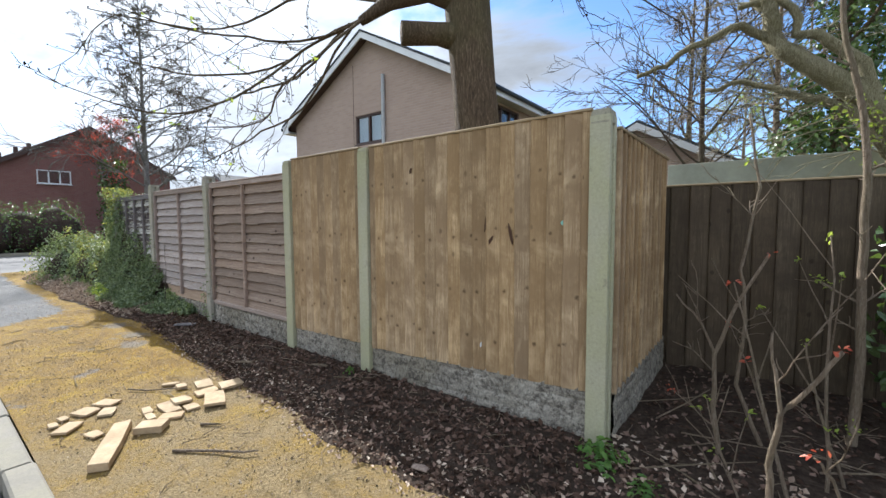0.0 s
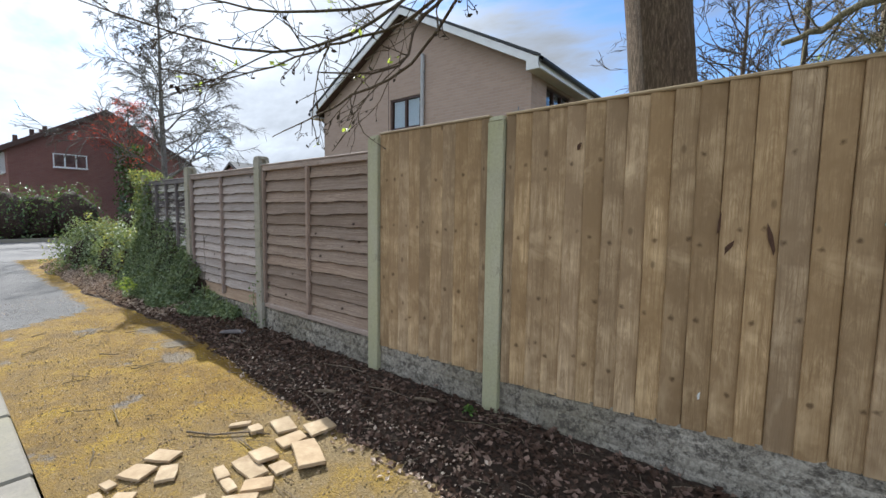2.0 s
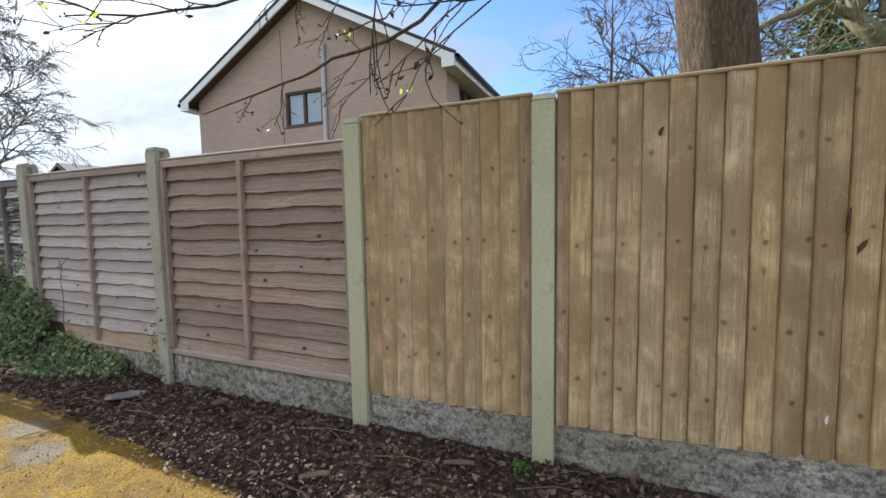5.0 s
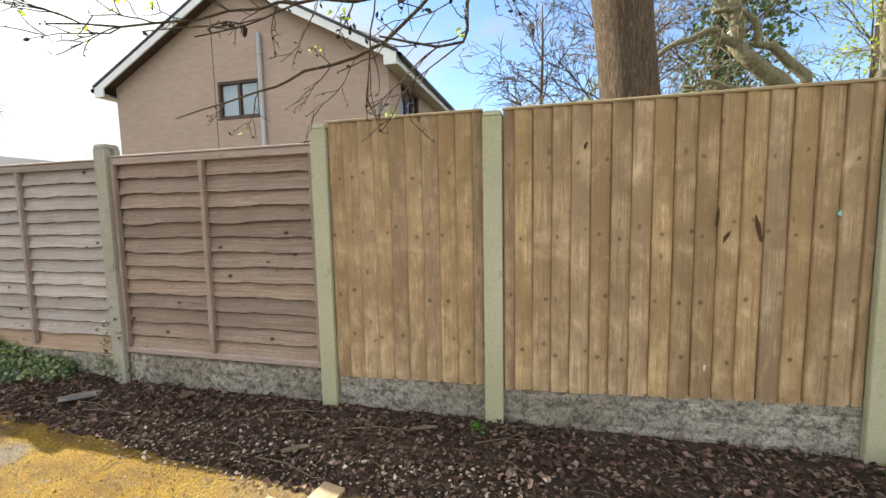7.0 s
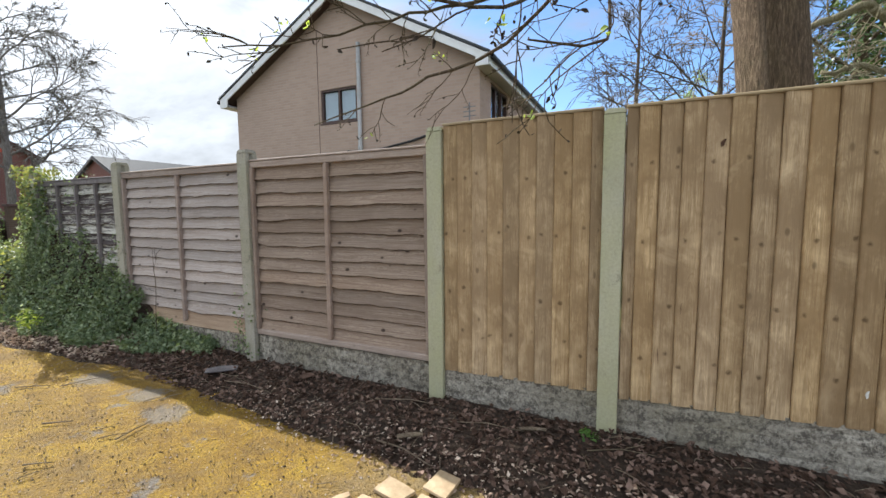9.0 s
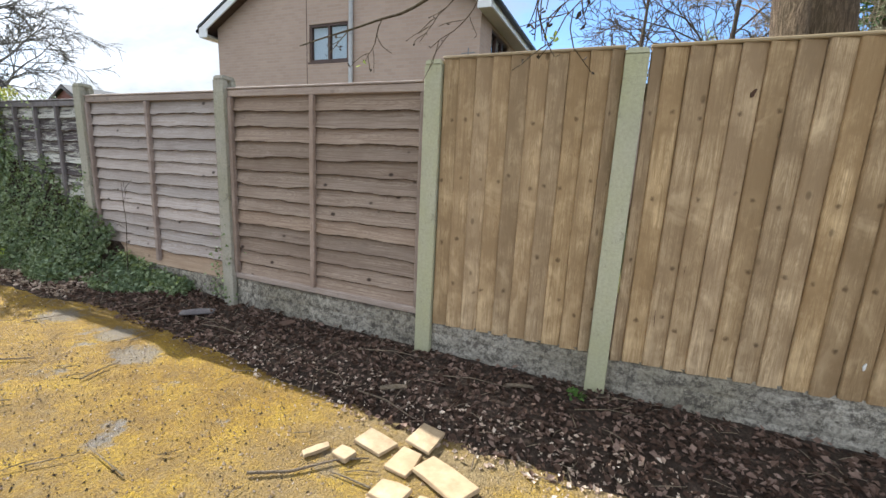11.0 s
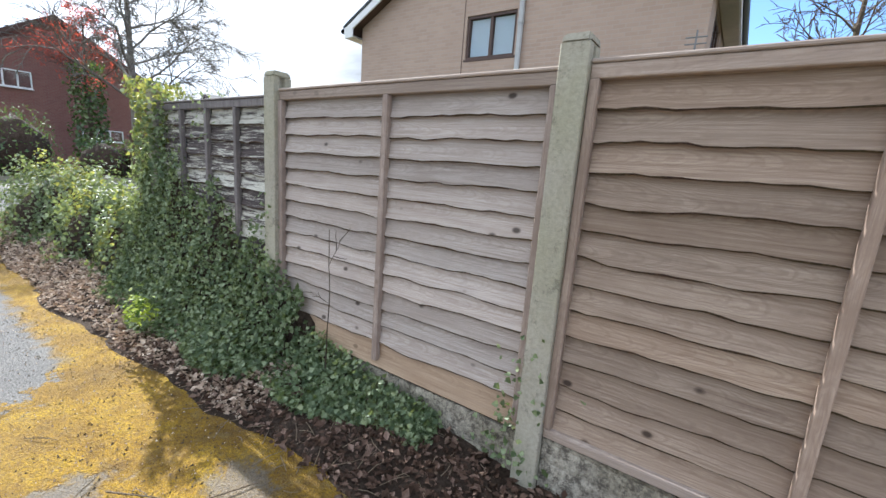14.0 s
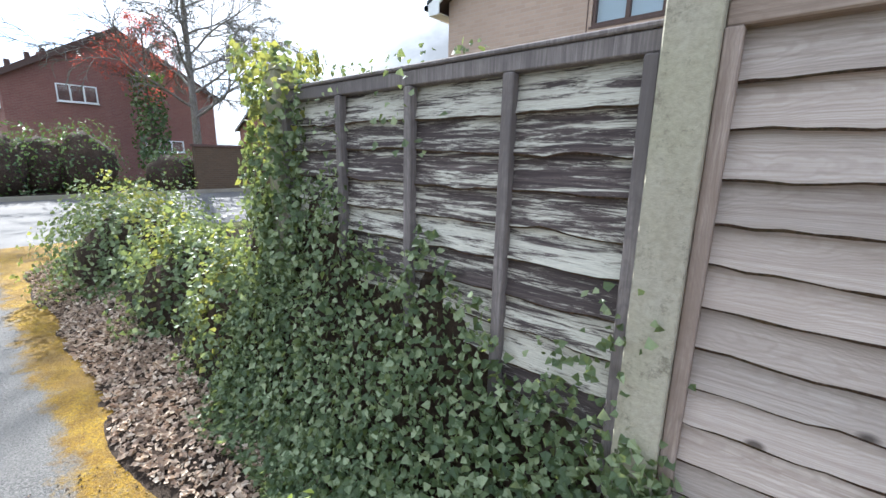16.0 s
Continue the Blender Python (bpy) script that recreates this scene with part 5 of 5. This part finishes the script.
bare_tree((-28.0, 8.55, 0), 14.0, 0.20, 21, "tall bare birch by the road with fine drooping twigs", BIRCH, 0.2, 34, 0.29, 0.10, 0.0, 3, 6, rmin=0.006)
rt, tips, r = bare_tree((-33.5, 8.4, 0), 8.0, 0.16, 4, "small tree with red leaves, its stem wrapped in dark ivy", TWIG, 0.45, 16, 0.36, 0.03, 0.02, 2, 5)
P = np.repeat(np.array([t_[0] for t_ in tips]), 3, 0)
P = P + r.normal(0, 0.10, P.shape)
leaves("red_leaves", "oval", P, np.tile((0.6, -0.2, 0.5), (len(P), 1)), r.uniform(0.06, 0.13, len(P)), RED_LEAF, r, rt, 0.8)
P, N = blob(1500, (0, 0, 3.2), (0.75, 0.75, 1.7), r)
P[:, 2] = r.uniform(0.6, 5.4, len(P))
leaves("ivy_leaves", "ivy", P, N, r.uniform(0.12, 0.22, len(P)), LAUREL, r, rt, 0.7)
bare_tree((-30.5, -2.6, 0), 14.0, 0.25, 33, "tall bare tree beyond the red house", TWIG, 0.3, 26, 0.34, 0.04, 0.02, 3, 4, rmin=0.007)


def leaf_mass(name, label, centres, n, size, mat, seed, cat="hedge", core=SOIL_AND_SHADE, kind="oval"):
    """A shrub or hedge: solid cores coloured dark for inner shade, with many leaves on and about them."""
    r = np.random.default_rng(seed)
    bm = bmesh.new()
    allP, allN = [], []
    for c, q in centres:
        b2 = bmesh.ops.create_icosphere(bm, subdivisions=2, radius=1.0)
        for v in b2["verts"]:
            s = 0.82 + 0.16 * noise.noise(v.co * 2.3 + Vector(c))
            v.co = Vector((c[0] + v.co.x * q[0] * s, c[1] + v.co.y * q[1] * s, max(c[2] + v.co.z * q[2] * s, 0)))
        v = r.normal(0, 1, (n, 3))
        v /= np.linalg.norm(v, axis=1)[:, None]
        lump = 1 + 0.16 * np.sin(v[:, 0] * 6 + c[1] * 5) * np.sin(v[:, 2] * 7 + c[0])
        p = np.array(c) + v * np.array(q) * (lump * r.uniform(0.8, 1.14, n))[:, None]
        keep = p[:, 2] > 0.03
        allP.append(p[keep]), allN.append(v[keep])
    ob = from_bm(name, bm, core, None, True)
    P, N = np.concatenate(allP), np.concatenate(allN)
    leaves("leaves", kind, P, N, r.uniform(*size, len(P)), mat, r, ob, 0.7)
    return tagged(ob, label, cat, kind="stuff")


leaf_mass("hedge", "tall glossy evergreen hedge across the road", [((-26.0 + 0.3 * math.sin(k * 2.1), -9.5 + 1.15 * k, 0.9), (1.1, 1.0, 1.55 + 0.2 * math.sin(k * 1.7) - (0.3 if k > 10 else 0))) for k in range(13)], 1300, (0.06, 0.14), LAUREL, 3)
leaf_mass("shrub", "low evergreen shrub by the far garden wall", [((-25.6, 6.6, 0.5), (0.7, 0.9, 1.0)), ((-26.2, 7.6, 0.6), (0.7, 0.7, 0.9))], 600, (0.06, 0.14), LAUREL, 6, "shrub")

# ---- the wooded corner ----
leaf_mass("laurel_bush", "bright green laurel bush in the shaded corner", [((0.98, 3.45, 0.75), (0.42, 0.42, 0.75)), ((1.6, 3.3, 0.9), (0.6, 0.5, 0.9))], 700, (0.05, 0.12), LAUREL, 9, "bush")
bare_tree((0.2, 12.0, 0), 9.0, 0.10, 52, "bare tree behind the garden", TWIG_PALE, 0.2, 22, 0.36, 0.05, 0.0, 3, 5, rmin=0.004)
bare_tree((-2.6, 21.0, 0), 11.0, 0.2, 53, "bare purple-twigged tree beyond the garage", TWIG, 0.2, 22, 0.36, 0.03, 0.0, 3, 4, rmin=0.006)
bare_tree((-1.0, 9.9, 0), 7.5, 0.08, 58, "bare tree with fanning twigs behind the shed", TWIG, 0.2, 24, 0.42, 0.02, 0.0, 3, 4, rmin=0.003)
bare_tree((0.9, 15.5, 0), 7.5, 0.12, 59, "thin bare tree in the far garden", TWIG_PALE, 0.2, 20, 0.3, 0.02, 0.02, 3, 4, rmin=0.004)
it, tips, r = bare_tree((1.0, 9.6, 0), 7.0, 0.2, 57, "ivy-clad tree with a dark green crown", BARK, 0.3, 12, 0.3, 0.02, 0.02, 2, 4)
for c, q, n in (((0, 0, 3.3), (0.75, 0.75, 1.6), 1900), ((0.5, 0.2, 5.0), (0.9, 0.8, 1.0), 1500), ((-0.5, -0.2, 2.2), (0.6, 0.6, 0.9), 900)):
    v = r.normal(0, 1, (n, 3))
    v /= np.linalg.norm(v, axis=1)[:, None]
    P = np.array(c) + v * np.array(q) * r.uniform(0.5, 1.1, n)[:, None]
    leaves("ivy_leaves", "ivy", P, v, r.uniform(0.06, 0.12, n), LAUREL, r, it, 0.7)
for at, hgt, sd, lab in (((3.6, 9.6, 0), 6.5, 61, "tree in fresh yellow-green spring leaf"), ((-0.6, 19.0, 0), 6.0, 62, "tall tree in fresh spring leaf"), ((2.3, 6.0, 0), 5.0, 63, "small tree in fresh spring leaf")):
    st, tips, r = bare_tree(at, hgt, 0.13, sd, lab, TWIG_PALE, 0.2, 16, 0.36, 0.03, 0.02, 2, 5)
    P = np.repeat(np.array([t_[0] for t_ in tips]), 4, 0)
    P = P + r.normal(0, 0.09, P.shape)
    leaves("spring_leaves", "oval", P, np.tile((0, 0, 1), (len(P), 1)), r.uniform(0.03, 0.08, len(P)), SPRING, r, st, 0.8)


def mossy_tree():
    """A crooked old tree whose bent limbs reach over the back fence."""
    r = np.random.default_rng(64)
    V, F, tips = [], [], []
    ways = (([(1.45, 6.2, -0.1), (1.30, 6.2, 1.4), (0.95, 6.15, 2.4), (0.60, 6.1, 2.78), (0.24, 6.1, 3.02), (0.02, 6.1, 3.32), (-0.04, 6.1, 3.8), (0.05, 6.1, 4.6)], 0.15),
            ([(0.02, 6.1, 3.32), (-0.25, 6.0, 3.55), (-0.6, 5.9, 3.45), (-1.0, 5.8, 3.2), (-1.3, 5.7, 3.1)], 0.055),
            ([(-0.04, 6.1, 3.7), (-0.3, 6.1, 4.0), (-0.4, 6.0, 4.5)], 0.05),
            ([(1.1, 6.2, 1.9), (0.88, 6.1, 2.15), (0.60, 6.1, 2.52), (0.22, 6.1, 2.7), (-0.25, 6.1, 2.95), (-0.6, 6.1, 2.9)], 0.055),
            ([(0.9, 6.15, 2.5), (0.66, 6.1, 3.12), (0.30, 6.1, 3.34), (0.14, 6.1, 3.75), (-0.3, 6.0, 3.74)], 0.07),
            ([(1.2, 6.2, 2.0), (1.6, 6.1, 2.9), (1.5, 6.0, 3.6), (1.9, 6.0, 4.4)], 0.08))
    for pts, r0 in ways:
        q = [Vector(p) for p in pts]
        fine = [q[i].lerp(q[i + 1], f) + Vector(r.normal(0, 0.02, 3)) for i in range(len(q) - 1) for f in (0, 0.33, 0.66)] + [q[-1]]
        n = len(fine)
        tube(fine, [r0 * (1 - 0.6 * i / n) for i in range(n)], 9, V, F)
        for i in range(4, n - 1):
            if r.random() < 0.75:
                d = (fine[i + 1] - fine[i]).normalized()
                sd = d.cross(Vector(r.normal(0, 1, 3))).normalized()
                grow(V, F, tips, r, fine[i], d * 0.6 + sd - Vector((0.25, 0, 0)), r.uniform(0.5, 1.2), 0.009, 2, 0.03, 3, 0.12, 0.0, 0.5, 0.7, 0.002)
    t = mesh("tree", V, F, MOSSY, smooth=True)
    tagged(t, "crooked mossy tree with bent pale limbs above the back fence", "tree")


mossy_tree()


def sapling(at, top, r0, seed, kids, label, mat=TWIG_PALE, depth=1, buds=0):
    r = np.random.default_rng(seed)
    V, F, tips = [], [], []
    d = Vector(top) - Vector(at)
    grow(V, F, tips, r, (0, 0, -0.03), d, d.length, r0, depth, 0.0, kids, 0.07, 0.0, 0.4, 0.75)
    s = mesh("sapling", V, F, mat, smooth=True, at=at)
    tagged(s, label, "sapling", "thin saplings in the corner")
    if buds:
        P = np.repeat(np.array([tips[i % len(tips)][0] for i in range(0, buds * 2, 2)]), 5, 0) + r.normal(0, 0.008, (buds * 5, 3))
        leaves("buds", "oval", P, np.tile((0, 0, 1), (len(P), 1)), r.uniform(0.015, 0.035, len(P)), PETAL if seed % 2 else SPRING, r, s, 0.9)


sapling((0.42, 2.05, 0), (0.58, 2.25, 1.0), 0.012, 71, 6, "thin sapling with swelling red buds", buds=5)
sapling((0.16, 2.3, 0), (-0.02, 2.45, 1.05), 0.010, 73, 5, "thin bare sapling with red buds", buds=3)
sapling((0.28, 2.5, 0), (0.42, 2.7, 1.25), 0.010, 72, 5, "thin sapling with a few fresh green leaves", buds=6)
sapling((0.6, 1.9, 0), (0.75, 1.85, 0.7), 0.007, 76, 5, "thin sapling with green leaves", buds=5)
sapling((0.05, 2.0, 0), (-0.15, 2.1, 0.55), 0.006, 78, 6, "low twiggy shoot with green buds", buds=4)


def crooked_sapling(ways, label, seed, mat=TWIG_PALE, twigs=4, buds=0, bud_mat=SPRING):
    """A young stem with forks: each way is a list of points and the radius at its foot."""
    r = np.random.default_rng(seed)
    base = Vector(ways[0][0][0])
    V, F, tips = [], [], []
    for pts, r0 in ways:
        q = [Vector(p) - base for p in pts]
        fine = []
        for i in range(len(q) - 1):
            for f in (0, 0.33, 0.66):
                fine.append(q[i].lerp(q[i + 1], f) + Vector(r.normal(0, 0.004, 3)))
        fine.append(q[-1])
        n = len(fine)
        tube(fine, [r0 * (1 - 0.55 * i / n) for i in range(n)], 8, V, F)
        tips.append((fine[-1], (fine[-1] - fine[-2]).normalized()))
        for k in range(twigs):
            i = 2 + int(r.random() * (n - 4))
            d = (fine[i + 1] - fine[i]).normalized()
            sd = d.cross(Vector(r.normal(0, 1, 3))).normalized()
            grow(V, F, tips, r, fine[i], d * 0.7 + sd, r.uniform(0.12, 0.35), r0 * 0.3, 1, 0.0, 3, 0.12, 0.02, 0.45, 0.8)
    s = mesh("sapling", V, F, mat, smooth=True, at=base)
    tagged(s, label, "sapling", "thin saplings in the corner")
    if buds:
        P = np.repeat(np.array([tips[i % len(tips)][0] for i in range(buds)]), 7, 0) + r.normal(0, 0.012, (buds * 7, 3))
        leaves("buds", "oval", P, np.tile((0, 0, 1), (len(P), 1)), r.uniform(0.012, 0.026, len(P)), bud_mat, r, s, 0.9)


crooked_sapling([([(0.445, 3.16, 0.0), (0.46, 3.16, 0.52), (0.445, 3.16, 1.01), (0.445, 3.16, 1.47), (0.43, 3.16, 1.72), (0.36, 3.16, 2.12), (0.30, 3.16, 2.5), (0.2, 3.2, 3.4)], 0.024)], "slender young tree stem with fine branches", 74, TWIG_PALE, 9, 14)
crooked_sapling([([(0.03, 1.66, 0.0), (0.05, 1.63, 0.39), (0.05, 1.62, 0.52), (0.07, 1.62, 0.70), (0.13, 1.62, 0.79), (0.20, 1.62, 0.92)], 0.012), ([(0.07, 1.62, 0.70), (0.05, 1.62, 0.83), (0.04, 1.62, 0.95)], 0.007)], "forked sapling with swelling red buds", 81, TWIG_PALE, 1, 3, PETAL)
crooked_sapling([([(-0.13, 2.6, 0.0), (-0.17, 2.6, 0.30), (-0.17, 2.6, 0.58), (-0.09, 2.6, 0.86), (0.04, 2.6, 1.13)], 0.014), ([(-0.17, 2.6, 0.58), (-0.24, 2.6, 0.75), (-0.36, 2.6, 0.89)], 0.008)], "forked bare sapling with a few red buds", 83, TWIG_PALE, 2, 2, PETAL)
crooked_sapling([([(0.04, 2.85, 0.04), (-0.08, 2.85, 0.36), (-0.04, 2.85, 0.73), (-0.08, 2.85, 1.02), (-0.01, 2.85, 1.48), (-0.07, 2.85, 1.88)], 0.012)], "crooked bare sapling in the shaded corner", 85, TWIG_PALE, 5, 0)
crooked_sapling([([(0.36, 2.62, 0.0), (0.30, 2.6, 0.23), (0.23, 2.6, 0.49), (0.19, 2.6, 0.71)], 0.008)], "thin sapling with fresh yellow-green leaves", 87, TWIG_PALE, 2, 4)
crooked_sapling([([(0.30, 1.52, 0.0), (0.25, 1.5, 0.4), (0.18, 1.5, 0.59), (0.14, 1.5, 0.64)], 0.006)], "low shoot with a red bud", 89, TWIG_PALE, 1, 1, PETAL)
crooked_sapling([([(-6.74, 2.2, 0.12), (-6.76, 2.24, 0.57), (-6.77, 2.24, 0.79), (-6.77, 2.24, 1.0)], 0.0035)], "dry dead plant stem against the pale panel", 91, TWIG, 2, 0)


def weed(at, n, rad, hgt, mat, label, seed):
    r = np.random.default_rng(seed)
    P, N = blob(n, (0, 0, 0), (rad, rad, hgt), r)
    V, F = [], []
    for k in range(14):
        q = P[k]
        tube([(0, 0, 0), tuple(q * 0.5 + np.array((0, 0, 0.02))), tuple(q)], [0.003, 0.002, 0.001], 4, V, F)
    w = mesh("weed", V, F, WEED, at=at)
    leaves("leaves", "oval", P * r.uniform(0.4, 1, (n, 1)), N + np.array((0, 0, 0.8)), r.uniform(0.025, 0.055, n), mat, r, w, 0.5)
    tagged(w, label, "weed", "weeds at the fence foot")


weed((-0.62, 2.14, 0.03), 150, 0.15, 0.14, WEED, "leafy green weed at the foot of the corner post", 1)
weed((-0.38, 2.0, 0.03), 50, 0.10, 0.08, WEED, "small green weed on dark soil", 2)
weed((-2.68, 2.2, 0.04), 26, 0.06, 0.05, WEED, "tiny green weed beside a concrete post", 3)
weed((-8.2, 1.78, 0.22), 110, 0.12, 0.2, SPRING, "bright green fern tuft in the ivy", 4)

# ---- small litter on the footway and verge ----
def chips(name, n, area, size, mat, label, seed):
    """Many small irregular crumbs lying on the ground."""
    r = random.Random(seed)
    V, F = [], []
    for k in range(n):
        x, y = r.uniform(area[0], area[1]), r.uniform(area[2], area[3])
        if mat is LITTER and y < verge_edge(x) + 0.1 * (r.random() - 0.3):
            continue
        z = max(verge_h(x, y), 0.0) if y > 1.35 else 0.0
        a, l, w, h = r.uniform(0, 3.14), r.uniform(*size), r.uniform(0.35, 0.8), r.uniform(0.3, 0.7)
        c, s_ = math.cos(a) * l, math.sin(a) * l
        b = len(V)
        V += [(x - c, y - s_, z), (x + s_ * w, y - c * w, z), (x + c, y + s_, z), (x - s_ * w, y + c * w, z), (x + c * 0.2, y + s_ * 0.2, z + l * h + 0.004)]
        F += [(b, b + 1, b + 4), (b + 1, b + 2, b + 4), (b + 2, b + 3, b + 4), (b + 3, b, b + 4)]
    return tagged(mesh(name, V, F, mat), label, "crumbs", kind="stuff")


chips("bark_chips", 6000, (-8.2, 0.8, 1.5, 2.3), (0.004, 0.022), LITTER, "dark bark chips and crumbs mixed in the leaf mould", 3)
chips("dark_grit", 3500, (-9.5, 0.4, 0.4, 1.8), (0.002, 0.008), TWIG, "dark crumbs of soil and bark on the footway", 9)
chips("grit", 4200, (-9.5, 0.4, 0.4, 1.75), (0.002, 0.007), LITTER_PALE, "pale grit and crumbs scattered on the footway", 4)
chips("stone_chips", 420, (-4.0, -2.3, 0.45, 1.6), (0.003, 0.014), STONE, "buff crumbs of broken sandstone", 5)


def flake(x, y, l, w, turn, mat, label, z=0.02):
    """A thin curled piece of bark, wood or litter."""
    V, F = [], []
    for i in range(7):
        f = i / 6 - 0.5
        for g in (-1, 0, 1):
            V.append((f * l, g * w / 2 * (1 - 0.5 * abs(f)), 0.012 - 0.02 * f * f + 0.006 * (g == 0)))
    for i in range(6):
        for k in range(2):
            a = i * 3 + k
            F.append((a, a + 3, a + 4, a + 1))
    o = mesh("wood_flake", V, F, mat)
    sol = o.modifiers.new("thickness", "SOLIDIFY")
    sol.thickness = 0.008
    o.matrix_basis = pose(x, y, verge_h(x, y) + z, 0, 0, turn)
    tagged(o, label, "litter", "pieces of litter on the verge")


flake(-3.63, 1.78, 0.15, 0.045, 35, TWIG_PALE, "pale splinter of wood on the mulch")
flake(-3.0, 2.12, 0.17, 0.035, 20, TWIG_PALE, "pale strip of bark on the mulch")
flake(-5.55, 2.02, 0.24, 0.13, 40, BATTEN_OLD, "grey broken board end by the post", 0.03)
flake(-4.75, 2.15, 0.10, 0.09, 70, LITTER, "brown clod of bark on the mulch", 0.03)
flake(-1.35, 1.55, 0.09, 0.05, 10, BATTEN, "pale scrap at the verge edge")

for k in range(14):
    q = random.Random(90 + k)
    x, y, a, L = q.uniform(-7.5, -2.2), q.uniform(0.55, 1.7), q.uniform(0, 3.14), q.uniform(0.05, 0.16)
    c, s_ = math.cos(a) * L, math.sin(a) * L
    stick([(x - c, y - s_, 0.012), (x + 0.02 * s_, y, 0.016), (x + c * 0.9, y + s_, 0.012)], q.uniform(0.0028, 0.005))
for k in range(10):
    q = random.Random(190 + k)
    x = q.uniform(-7.6, -0.9)
    y, a, L = q.uniform(verge_edge(x) + 0.05, 2.2), q.uniform(-0.6, 0.6), q.uniform(0.1, 0.26)
    z = verge_h(x, y) + 0.02
    c, s_ = math.cos(a) * L, math.sin(a) * L * 0.6
    stick([(x - c, y - s_, z), (x, y + 0.015, z + 0.014), (x + c, y + s_, z)], q.uniform(0.003, 0.006))

# fallen twigs under the saplings
for k in range(16):
    q = random.Random(290 + k)
    x, y, a, L = q.uniform(-0.45, 0.9), q.uniform(1.5, 3.2), q.uniform(0, 3.14), q.uniform(0.12, 0.4)
    z = verge_h(x, y) + 0.02
    c, s_ = math.cos(a) * L, math.sin(a) * L
    stick([(x - c, y - s_, z), (x + 0.03 * s_, y, z + 0.03), (x + c * 0.9, y + s_, z + q.uniform(0.0, 0.08))], q.uniform(0.003, 0.006))
